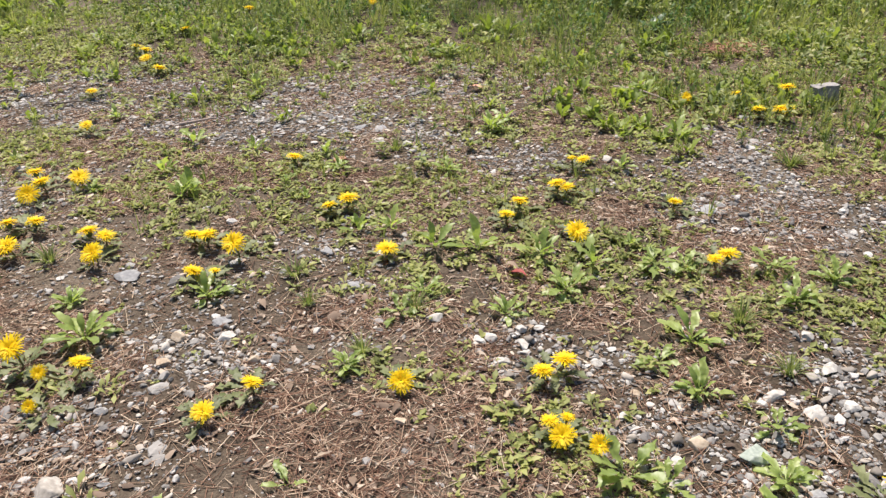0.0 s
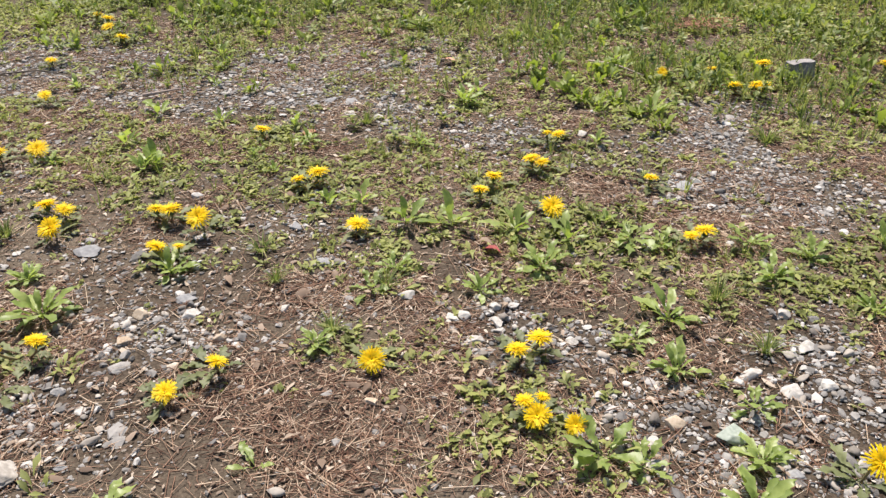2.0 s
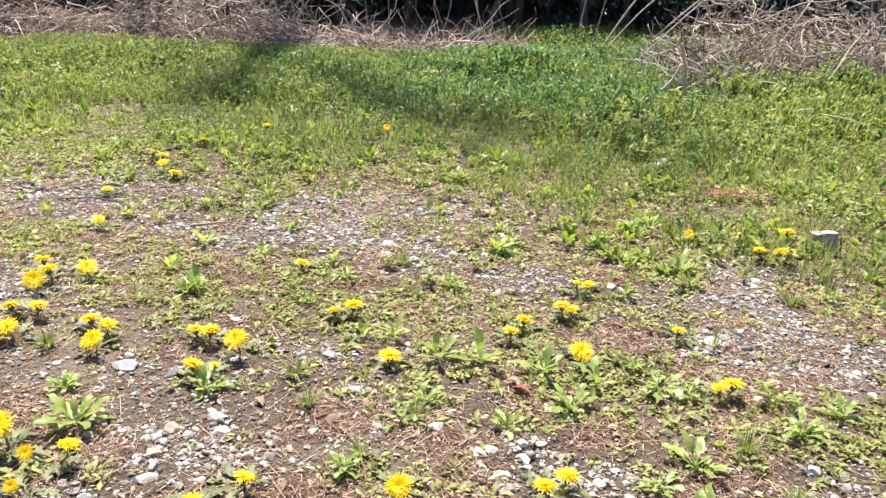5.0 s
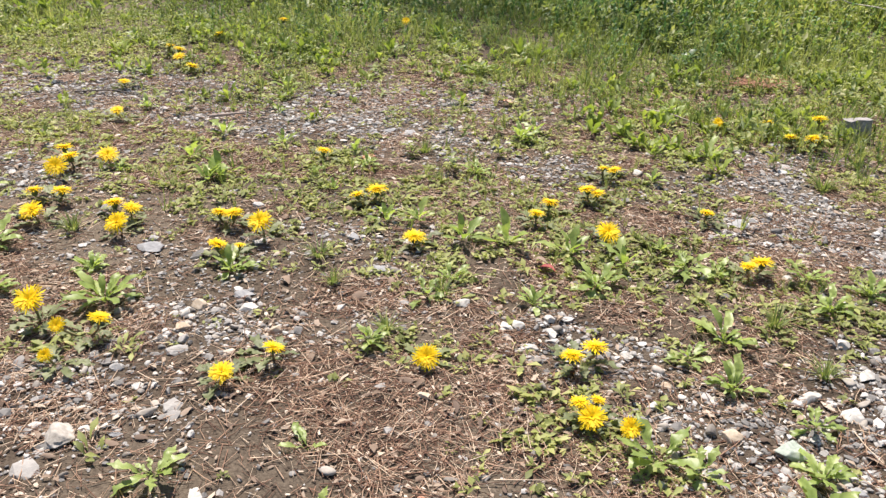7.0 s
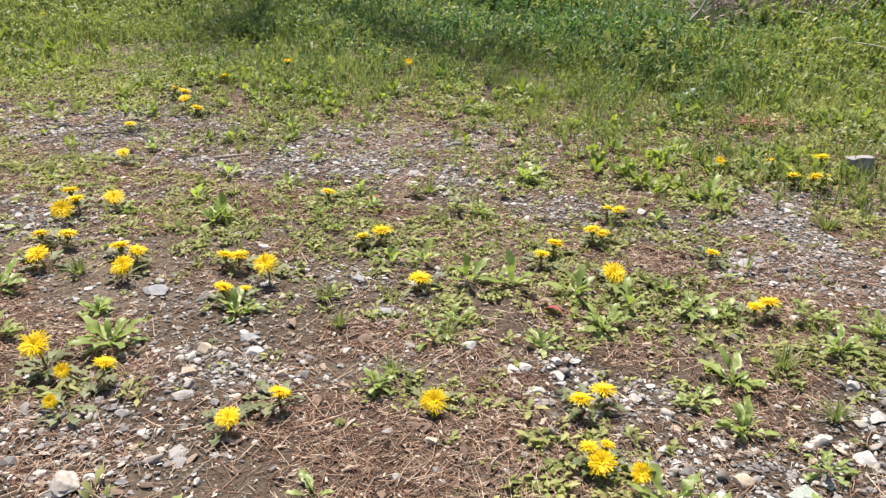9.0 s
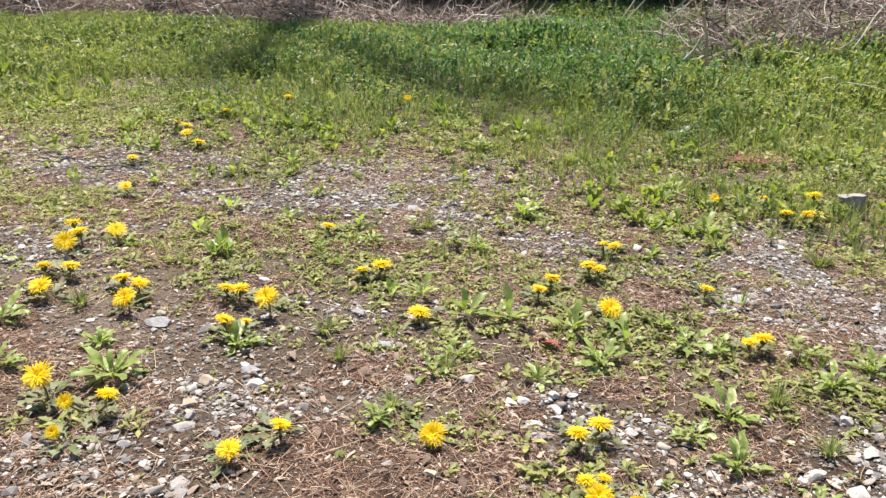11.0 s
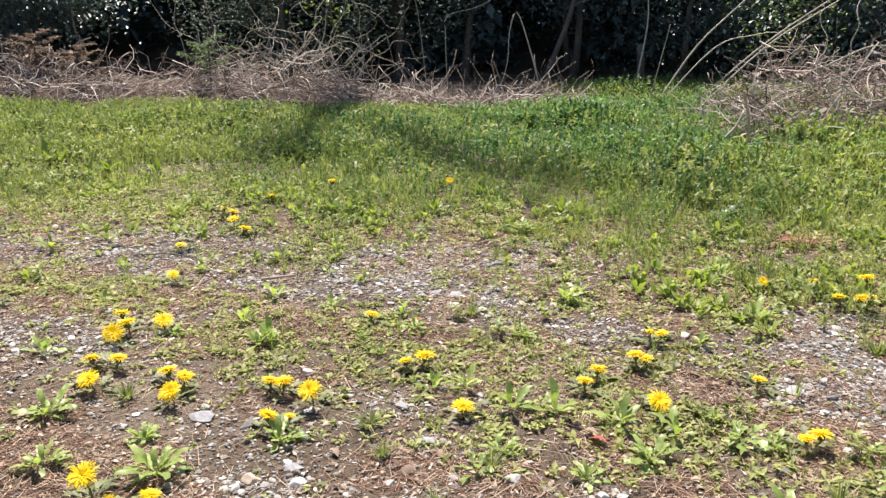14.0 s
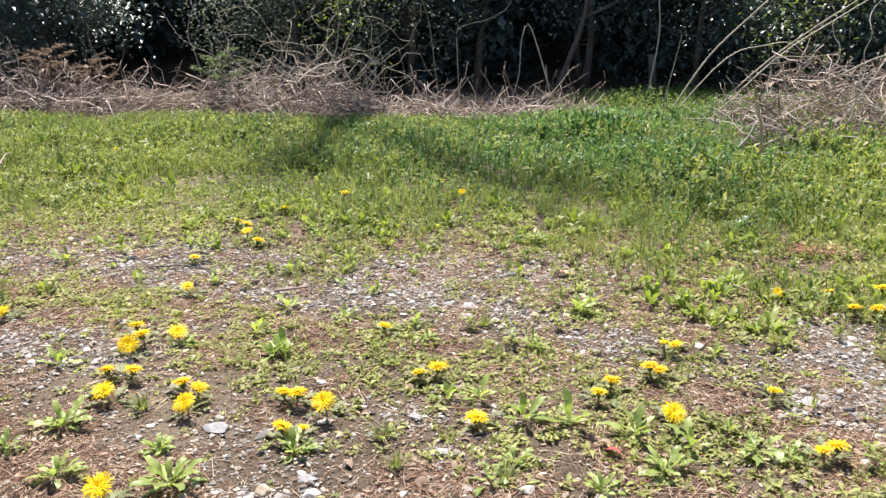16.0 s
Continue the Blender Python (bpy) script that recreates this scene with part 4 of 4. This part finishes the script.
HEADS = [head_arrays(k) for k in range(4)]
HEAD_MESH = [fast_mesh("flower_head", *h[0], M_PETAL, False) for h in HEADS]
HEART_MESH = [fast_mesh("floret_heart", *h[1], M_HEART, False) for h in HEADS]
CALYX_MESH = fast_mesh("calyx", *tube([(0, 0, -0.30), (0, 0, -0.24), (0, 0, -0.08), (0, 0, 0.04)], [0.05, 0.13, 0.16, 0.19], 10), M_CALYX)
LEAF_TOOTHED = [fast_mesh("leaf", *leaf_arrays(0.30, 0.5, 0.22, 0.55, 11, 100 + k), M_DULL) for k in range(4)]
LEAF_TOOTHED_FRESH = [fast_mesh("leaf", *leaf_arrays(0.30, 0.35, 0.25, 0.6, 11, 110 + k), M_ROSETTE) for k in range(4)]
LEAF_BROAD = [fast_mesh("leaf", *leaf_arrays(0.26, 0.10, 0.30, 0.75, 10, 120 + k, 0.3, 0.12), M_ROSETTE) for k in range(5)]
LEAF_TALL = [fast_mesh("leaf", *leaf_arrays(0.27, 0, 0.22, 0.4, 8, 130 + k, 0.35, 0.14), M_ROSETTE) for k in range(4)]


def rosette_leaves(root, meshes, count, length, low, high, r, scatter_at=0.004):
    for k in range(count):
        yaw = math.degrees(k * 2.39996) + r.uniform(-32, 32)
        l = length * r.uniform(0.5, 1.2)
        lift = low + (high - low) * (k / max(1, count - 1)) + r.uniform(-12, 12)
        m = pose(r.uniform(-1, 1) * scatter_at, r.uniform(-1, 1) * scatter_at, 0.003, lift, r.uniform(-12, 12), yaw)
        mm = pose(0, 0, 0, 0, 0, yaw) @ pose(0, 0, 0.003, lift, 0, 0) @ pose(0, 0, 0, 0, r.uniform(-14, 14), 0) @ Matrix.Diagonal((l, l, l, 1))
        mm.translation = m.translation
        part("leaf", meshes[k % len(meshes)], root, mm)


dandelions = 0


def dandelion(heads):
    """A plant with heads of (x, y, z, width, tilt towards the lens)."""
    global dandelions
    r = random.Random(300 + dandelions)
    dandelions += 1
    bx = sum(h[0] for h in heads) / len(heads) + r.uniform(-0.008, 0.008)
    by = sum(h[1] for h in heads) / len(heads) + 0.022
    bz = float(ground_z(bx, by))
    many = "a few yellow flower heads" if len(heads) > 1 else "one yellow flower head"
    root = thing("dandelion", "low dandelion with %s over dull toothed leaves" % many, "dandelion", "dandelions", at=pose(bx, by, bz))
    for x, y, z, width, tilt in heads:
        tilt = tilt - 24 if tilt <= 25 else tilt - 14
        width = min(max(width, 0.026), 0.058) * 0.97
        face = pose(x - bx, y - by, z - bz - 0.08 * width, tilt, r.uniform(-14, 14), 0) @ pose(0, 0, 0, 0, 0, r.uniform(0, 360))
        k = r.randrange(len(HEAD_MESH))
        face = face @ Matrix.Diagonal((width, width, width, 1))
        head = part("flower_head", HEAD_MESH[k], root, face, "yellow ray florets")
        part("floret_heart", HEART_MESH[k], head)
        part("calyx", CALYX_MESH, head, None, "green calyx")
        end = face @ Vector((0, 0, -0.29))
        mid = (end.x * 0.75, end.y * 0.75 + 0.004, end.z * 0.5)
        if end.z > 0.006:
            part("stem", fast_mesh("stem", *tube(smooth_line([(0, 0, -0.004), mid, tuple(end)], 6), 0.0022, 6), M_STEM), root)
    rosette_leaves(root, LEAF_TOOTHED, 9 + 3 * len(heads), 0.062, 0, 16, r)
    return root


dandelion([(-0.693, 1.140, 0.052, 0.063, 45)])
dandelion([(-0.561, 1.113, 0.037, 0.043, 15), (-0.626, 1.092, 0.031, 0.031, 60)])
dandelion([(-0.607, 1.005, 0.028, 0.027, 60)])
dandelion([(-0.247, 1.051, 0.031, 0.039, 15)])
dandelion([(-0.318, 0.992, 0.020, 0.045, 30)])
dandelion([(0.004, 1.057, 0.022, 0.048, 50)])
dandelion([(0.245, 1.063, 0.031, 0.043, 15), (0.285, 1.093, 0.031, 0.047, 15)])
dandelion([(0.258, 0.912, 0.022, 0.047, 45), (0.242, 0.936, 0.031, 0.033, 20), (0.270, 0.942, 0.031, 0.027, 15), (0.312, 0.886, 0.025, 0.037, 50)])
dandelion([(0.707, 0.770, 0.050, 0.054, 45)])
dandelion([(-0.686, 1.515, 0.031, 0.056, 45)])
dandelion([(-0.735, 1.625, 0.028, 0.053, 15), (-0.682, 1.592, 0.031, 0.047, 25)])
dandelion([(-0.889, 1.552, 0.034, 0.065, 35)])
dandelion([(-0.876, 1.675, 0.031, 0.050, 15), (-0.938, 1.670, 0.031, 0.050, 10)])
dandelion([(-0.952, 1.812, 0.038, 0.059, 55)])
dandelion([(-0.949, 1.886, 0.037, 0.054, 20)])
dandelion([(-0.989, 1.948, 0.037, 0.049, 15)])
dandelion([(-0.863, 1.917, 0.033, 0.061, 35)])
dandelion([(-0.484, 1.592, 0.028, 0.045, 10), (-0.453, 1.584, 0.031, 0.052, 20)])
dandelion([(-0.381, 1.531, 0.039, 0.061, 45)])
dandelion([(-0.443, 1.426, 0.031, 0.046, 15), (-0.398, 1.427, 0.028, 0.024, 15)])
dandelion([(-0.045, 1.507, 0.027, 0.054, 25)])
dandelion([(-0.193, 1.714, 0.031, 0.043, 12), (-0.150, 1.744, 0.035, 0.055, 20)])
dandelion([(-0.325, 2.040, 0.020, 0.047, 15)])
dandelion([(0.223, 1.642, 0.031, 0.044, 15)])
dandelion([(0.258, 1.709, 0.031, 0.048, 15)])
dandelion([(0.356, 1.800, 0.031, 0.048, 15), (0.378, 1.783, 0.028, 0.042, 20)])
dandelion([(0.414, 1.948, 0.031, 0.027, 15), (0.441, 1.939, 0.031, 0.042, 20)])
dandelion([(0.370, 1.543, 0.038, 0.065, 40)])
dandelion([(0.618, 1.687, 0.028, 0.036, 20)])
dandelion([(0.635, 1.421, 0.028, 0.037, 20), (0.668, 1.437, 0.031, 0.049, 15)])
dandelion([(0.824, 2.391, 0.029, 0.036, 55)])
dandelion([(0.981, 2.401, 0.031, 0.048, 8)])
dandelion([(1.001, 2.265, 0.031, 0.046, 15), (1.066, 2.264, 0.031, 0.065, 10), (1.075, 2.239, 0.037, 0.047, 15)])
dandelion([(1.126, 2.392, 0.051, 0.053, 15)])
dandelion([(-0.985, 2.296, 0.031, 0.044, 30)])
dandelion([(-1.082, 2.611, 0.031, 0.041, 25)])
dandelion([(-1.094, 3.118, 0.037, 0.042, 15)])
dandelion([(-1.042, 3.067, 0.037, 0.051, 15)])
dandelion([(-1.008, 2.955, 0.037, 0.049, 30)])
dandelion([(-0.940, 2.888, 0.020, 0.057, 12)])
dandelion([(-0.968, 3.355, 0.037, 0.045, 20)])
dandelion([(-0.757, 3.619, 0.050, 0.056, 15)])
dandelion([(-0.221, 3.643, 0.056, 0.040, 60)])
dandelion([(1.492, 2.368, 0.050, 0.058, 15)])
dandelion([(-1.419, 2.019, 0.037, 0.047, 30)])
dandelion([(-2.354, 4.679, 0.062, 0.036, 30)])

# ---- leafy rosettes without flowers ----
KINDS = {
    "broad": (LEAF_BROAD, 17, 3, 56, 0.57, "rosette of broad fresh green leaves on bare soil"),
    "tall": (LEAF_TALL, 9, 10, 66, 0.70, "upright tuft of long green leaves"),
    "toothed": (LEAF_TOOTHED_FRESH, 11, 4, 36, 0.60, "flat rosette of toothed green leaves"),
    "sparse": (LEAF_BROAD, 4, 12, 25, 0.62, "small plant with a few broad green leaves"),
}


def rosette(x, y, across, kind, seed):
    meshes, count, low, high, share, label = KINDS[kind]
    root = thing("weed_rosette", label, "weed", "weed rosettes", at=pose(x, y, float(ground_z(x, y))))
    rosette_leaves(root, meshes, count, across * share, low, high, random.Random(seed))


rosette(-0.609, 1.246, 0.129, "broad", 400)
rosette(-0.686, 1.368, 0.069, "broad", 401)
rosette(-0.408, 1.390, 0.103, "broad", 402)
rosette(-0.098, 1.126, 0.071, "broad", 403)
rosette(0.152, 1.535, 0.112, "tall", 404)
rosette(0.058, 1.541, 0.087, "tall", 405)
rosette(0.285, 1.503, 0.098, "tall", 406)
rosette(0.398, 1.473, 0.098, "tall", 407)
rosette(0.328, 1.368, 0.110, "broad", 408)
rosette(0.197, 1.284, 0.077, "broad", 409)
rosette(0.529, 1.180, 0.119, "broad", 410)
rosette(0.455, 1.123, 0.078, "toothed", 411)
rosette(0.506, 1.035, 0.095, "broad", 412)
rosette(0.605, 0.947, 0.083, "toothed", 413)
rosette(0.579, 0.832, 0.088, "broad", 414)
rosette(0.348, 0.851, 0.107, "toothed", 415)
rosette(0.406, 0.832, 0.089, "toothed", 416)
rosette(-0.158, 0.851, 0.080, "sparse", 417)
rosette(0.036, 1.368, 0.080, "broad", 418)
rosette(-0.006, 1.294, 0.088, "toothed", 419)
rosette(0.221, 2.269, 0.118, "broad", 420)
rosette(-0.560, 1.884, 0.088, "tall", 421)
rosette(-0.588, 1.853, 0.075, "tall", 422)
rosette(-0.643, 2.213, 0.103, "tall", 423)
rosette(0.763, 1.300, 0.095, "broad", 424)
rosette(0.871, 1.379, 0.095, "broad", 425)
rosette(0.526, 1.466, 0.111, "toothed", 426)
rosette(0.585, 1.439, 0.086, "toothed", 427)
rosette(0.765, 1.434, 0.101, "toothed", 428)
rosette(0.738, 2.140, 0.092, "tall", 429)
rosette(0.720, 2.592, 0.090, "tall", 430)
rosette(-0.678, 2.016, 0.081, "tall", 431)
rosette(-0.203, 2.012, 0.069, "broad", 432)
rosette(0.544, 1.948, 0.061, "tall", 433)
rosette(-0.118, 1.643, 0.079, "tall", 434)
rosette(-0.044, 1.639, 0.078, "tall", 435)
rosette(0.537, 0.747, 0.105, "broad", 436)
rosette(0.914, 1.191, 0.097, "broad", 437)
rosette(1.032, 1.406, 0.077, "tall", 438)
rosette(-0.354, 0.770, 0.094, "toothed", 439)
rosette(-0.121, 0.725, 0.055, "toothed", 440)
rosette(-0.933, 1.448, 0.122, "broad", 441)
rosette(-0.838, 1.253, 0.098, "broad", 442)
rosette(-0.990, 1.334, 0.079, "broad", 443)
rosette(-0.681, 1.371, 0.075, "broad", 444)
rosette(-1.105, 1.749, 0.078, "tall", 445)

# more of the same further off, between the flowers
r = random.Random(9)
placed = 0
while placed < 55:
    x, y = r.uniform(-2.2, 2.2), r.uniform(1.45, 3.5)
    if in_view(x, y, 0.1) < 0.5 or r.random() > float(weedy(x, y)) + 0.25 * float(green(x, y)):
        continue
    rosette(x, y, r.uniform(0.03, 0.085), r.choice(("tall", "tall", "broad", "toothed")), 700 + placed)
    placed += 1


# leafy plants that stand out of the meadow
LEAF_MEADOW = [fast_mesh("leaf", *leaf_arrays(0.22, 0, 0.18, 0.3, 8, 140 + k, 0.35, 0.14), M_YELLOWGREEN) for k in range(4)]
LEAF_DOCK = [fast_mesh("leaf", *leaf_arrays(0.34, 0, 0.25, 0.2, 9, 150 + k, 0.3, 0.16), M_DOCK) for k in range(3)]
KINDS["meadow"] = (LEAF_MEADOW, 13, 20, 74, 0.80, "upright clump of long yellow-green leaves in the meadow")
KINDS["dock"] = (LEAF_DOCK, 8, 22, 62, 0.75, "dock plant with broad blue-green leaves in the meadow")
for k, (x, y, across, kind) in enumerate(((-2.38, 4.11, 0.22, "meadow"), (-2.28, 4.05, 0.18, "meadow"), (-1.99, 3.80, 0.20, "meadow"), (-1.92, 3.84, 0.16, "meadow"), (-1.68, 3.86, 0.15, "meadow"), (-0.07, 3.56, 0.15, "meadow"),
                                          (0.26, 3.27, 0.16, "meadow"), (0.34, 3.24, 0.13, "meadow"), (0.95, 4.86, 0.24, "meadow"), (0.91, 3.25, 0.20, "dock"), (0.83, 3.03, 0.15, "meadow"), (0.93, 3.07, 0.13, "meadow"),
                                          (1.33, 3.32, 0.16, "meadow"), (-0.26, 3.27, 0.14, "meadow"), (-0.68, 3.24, 0.15, "meadow"), (-0.60, 3.21, 0.12, "meadow"), (1.40, 2.95, 0.13, "meadow"), (1.50, 2.98, 0.14, "meadow"), (1.32, 2.90, 0.11, "meadow"))):
    rosette(x, y, 0.72 * across, kind, 900 + k)


# fine grassy tufts
FINE_TUFT = [fast_mesh("grass_tuft", *tuft_arrays(60, 0.045, 300 + k, 0.0024, 1.5), M_GRASS) for k in range(3)]
for k, (x, y, s) in enumerate(((-0.241, 1.460, 1.00), (0.021, 1.307, 0.92), (0.637, 1.238, 1.00), (0.676, 1.090, 0.92), (-0.803, 1.551, 1.00), (-0.194, 1.337, 0.83), (-0.056, 2.126, 1.00), (0.987, 1.952, 1.33), (-0.074, 1.172, 0.83))):
    thing("grass_tuft", "small tuft of fine green grass on bare soil", "grass", "grass tufts", data=FINE_TUFT[k % 3], at=pose(x, y, float(ground_z(x, y)), 0, 0, 70 * k) @ Matrix.Diagonal((s, s, s, 1)))


# ---- single stones ----
STONES = [pebble_arrays(4, 60 + k, 0.55, 0.34) for k in range(9)]
STONE_MESH = {}


def stone(x, y, across, mat, label, flat=1.0, seed=0):
    key = (seed % 9, mat.name)
    if key not in STONE_MESH:
        STONE_MESH[key] = fast_mesh("stone", *STONES[seed % 9], mat)
    m = pose(x, y, float(ground_z(x, y)) + 0.10 * across * flat, 0, 0, 137.0 * seed) @ Matrix.Diagonal((across * 1.15, across * 1.15, across * 1.0 * flat, 1))
    thing("stone", label, "stone", "single stones", data=STONE_MESH[key], at=m)


WHITE, GREY, TAN, RED = "pale whitish stone on bare soil", "flat grey stone on bare soil", "rounded tan stone on bare soil", "small terracotta-red stone on the soil"
stone(0.062, 1.271, 0.041, M_WHITE, WHITE, 1.0, 0)
stone(0.223, 1.232, 0.032, M_WHITE, WHITE, 1.0, 1)
stone(0.222, 1.190, 0.038, M_WHITE, WHITE, 1.0, 2)
stone(-0.361, 1.297, 0.053, M_GREYST, GREY, 0.6, 3)
stone(-0.340, 1.245, 0.038, M_WHITE, WHITE, 1.0, 4)
stone(-0.429, 1.241, 0.041, M_TAN, TAN, 1.0, 5)
stone(-0.438, 1.160, 0.033, M_TAN, TAN, 1.0, 6)
stone(0.351, 1.130, 0.027, M_WHITE, WHITE, 1.0, 7)
stone(0.547, 0.887, 0.047, M_JADE, "large pale green-white stone on the gravel", 1.0, 8)
stone(0.467, 0.914, 0.039, M_TAN, TAN, 1.0, 9)
stone(0.677, 0.983, 0.049, M_WHITE, WHITE, 1.0, 10)
stone(0.430, 0.878, 0.035, M_WHITE, WHITE, 1.0, 11)
stone(0.615, 0.807, 0.039, M_GREYST, GREY, 0.6, 12)
stone(-0.455, 0.988, 0.024, M_WHITE, "thin white stone chip on bare soil", 0.5, 13)
stone(-0.512, 0.842, 0.066, M_LIME, "large pale stone half sunk in gravel", 0.62, 14)
stone(0.006, 0.982, 0.026, M_TAN, TAN, 1.0, 15)
stone(0.139, 1.199, 0.032, M_WHITE, WHITE, 1.0, 16)
stone(0.180, 1.140, 0.033, M_WHITE, WHITE, 1.0, 17)
stone(0.167, 1.210, 0.036, M_WHITE, WHITE, 1.0, 18)
stone(0.744, 1.188, 0.038, M_WHITE, WHITE, 1.0, 19)
stone(0.746, 1.095, 0.048, M_WHITE, WHITE, 1.0, 20)
stone(0.399, 1.043, 0.026, M_TAN, TAN, 1.0, 21)
stone(-0.604, 1.482, 0.065, M_GREYST, "broad flat grey stone in the weeds", 0.55, 22)
stone(-0.208, 2.258, 0.041, M_GREYST, GREY, 0.6, 23)
stone(-0.181, 1.539, 0.040, M_GREYST, GREY, 0.6, 24)
stone(0.706, 1.693, 0.056, M_GREYST, "broad flat grey stone in the weeds", 0.55, 25)
stone(0.976, 2.304, 0.051, M_GREYST, "broad flat grey stone in the weeds", 0.55, 26)
stone(0.513, 2.009, 0.037, M_WHITE, WHITE, 1.0, 27)
stone(-0.206, 2.070, 0.054, M_RED, RED, 0.7, 28)
stone(0.629, 1.030, 0.045, M_WHITE, WHITE, 1.0, 29)
stone(0.601, 1.010, 0.030, M_WHITE, WHITE, 1.0, 30)
stone(0.743, 0.994, 0.031, M_WHITE, WHITE, 1.0, 31)
stone(0.449, 0.749, 0.026, M_WHITE, WHITE, 1.0, 32)
stone(-0.287, 0.739, 0.036, M_WHITE, WHITE, 1.0, 33)
stone(0.682, 0.688, 0.048, M_WHITE, WHITE, 1.0, 34)
stone(0.097, 0.819, 0.016, M_RED, RED, 0.7, 35)
stone(0.017, 0.763, 0.021, M_RED, RED, 0.7, 36)
stone(-0.110, 1.399, 0.045, M_GREYST, GREY, 0.6, 37)
stone(-0.441, 0.858, 0.024, M_GREYST, GREY, 0.6, 38)
stone(0.611, 0.745, 0.034, M_WHITE, WHITE, 1.0, 39)
stone(0.564, 1.251, 0.011, M_RED, RED, 0.7, 40)
stone(-0.270, 1.160, 0.030, M_TAN, TAN, 1.0, 41)
stone(-0.166, 1.244, 0.026, M_WHITE, WHITE, 1.0, 42)
stone(-0.170, 2.300, 0.055, M_GREYST, "broad flat grey stone on the gravel", 0.4, 43)
stone(-0.105, 2.285, 0.060, M_GREYST, "broad flat grey stone on the gravel", 0.4, 44)
stone(-0.110, 2.200, 0.060, M_WHITE, "long pale stone chip on the gravel", 0.35, 45)
stone(-0.420, 2.330, 0.042, M_GREYST, GREY, 0.6, 46)
stone(0.090, 2.760, 0.045, M_WHITE, WHITE, 0.5, 47)
stone(1.020, 2.440, 0.042, M_DARKST, "dark rounded stone in the weeds", 1.2, 48)
# a squared granite block in the weeds
bm = bmesh.new()
bmesh.ops.create_cube(bm, size=1.0)
bmesh.ops.scale(bm, vec=(0.068, 0.052, 0.082), verts=bm.verts)
bmesh.ops.subdivide_edges(bm, edges=bm.edges, cuts=4, use_grid_fill=True)
for q in bm.verts:
    q.co += Vector((noise.noise(q.co * 40), noise.noise(q.co * 40 + Vector((3, 0, 0))), noise.noise(q.co * 40 + Vector((0, 5, 0))))) * 0.004
me = bpy.data.meshes.new("stone_block")
bm.to_mesh(me)
bm.free()
me.materials.append(M_BLOCK)
thing("stone_block", "squared grey stone block standing in the weeds", "stone block", data=me, at=pose(1.238, 2.38, 0.012, -7, -3, 8))

# a fallen red leaf, two tan ones, and a thin twig on the gravel
for x, y, l, mat, label in ((0.252, 1.415, 0.042, M_REDLEAF, "fallen dark red leaf"), (0.211, 2.60, 0.05, M_RED, "fallen tan leaf on the gravel"), (0.238, 1.44, 0.04, M_DEADLEAF, "curled brown dead leaf")):
    thing("fallen_leaf", label, "leaf", data=fast_mesh("fallen_leaf", *leaf_arrays(0.6, 0.2, 0.4, 0.2, 9, int(l * 1000), 0.4, 0.1), mat), at=pose(x, y, float(ground_z(x, y)) + 0.012, 8, 10, 70) @ Matrix.Diagonal((l, l, l, 1)))
cane([(-1.229, 2.557, 0.004), (-1.088, 2.550, 0.014), (-0.970, 2.477, 0.012), (-0.870, 2.365, 0.004)], 0.0024, "thin dry grey twig lying on the gravel", "twig", M_BARK, "twig")
cane([(-0.72, 2.33, 0.008), (-0.62, 2.37, 0.012)], 0.006, "short thick brown twig on the gravel", "twig", M_TWIG, "twig", n=5)
cane([(1.80, 4.18, 0.10), (1.84, 4.13, 0.125), (1.88, 4.09, 0.115), (1.95, 3.97, 0.12), (2.06, 3.90, 0.10)], 0.0042, "thin pale bare vine lying on the meadow", "vine", None, "vine")
cane([(1.34, 4.56, 0.09), (1.45, 4.51, 0.11), (1.58, 4.47, 0.09)], 0.0040, "thin pale stick lying in the meadow", "twig", M_TWIG, "twig", n=8)
cane([(-2.75, 4.14, 0.05), (-2.82, 4.32, 0.08), (-2.89, 4.49, 0.06)], 0.0050, "dry brown stick lying in the meadow", "twig", M_TWIG, "twig", n=8)
cane([(0.63, 2.55, 0.012), (0.70, 2.48, 0.02), (0.77, 2.40, 0.012)], 0.0036, "short grey twig among the weeds", "twig", M_TWIG, "twig", n=8)
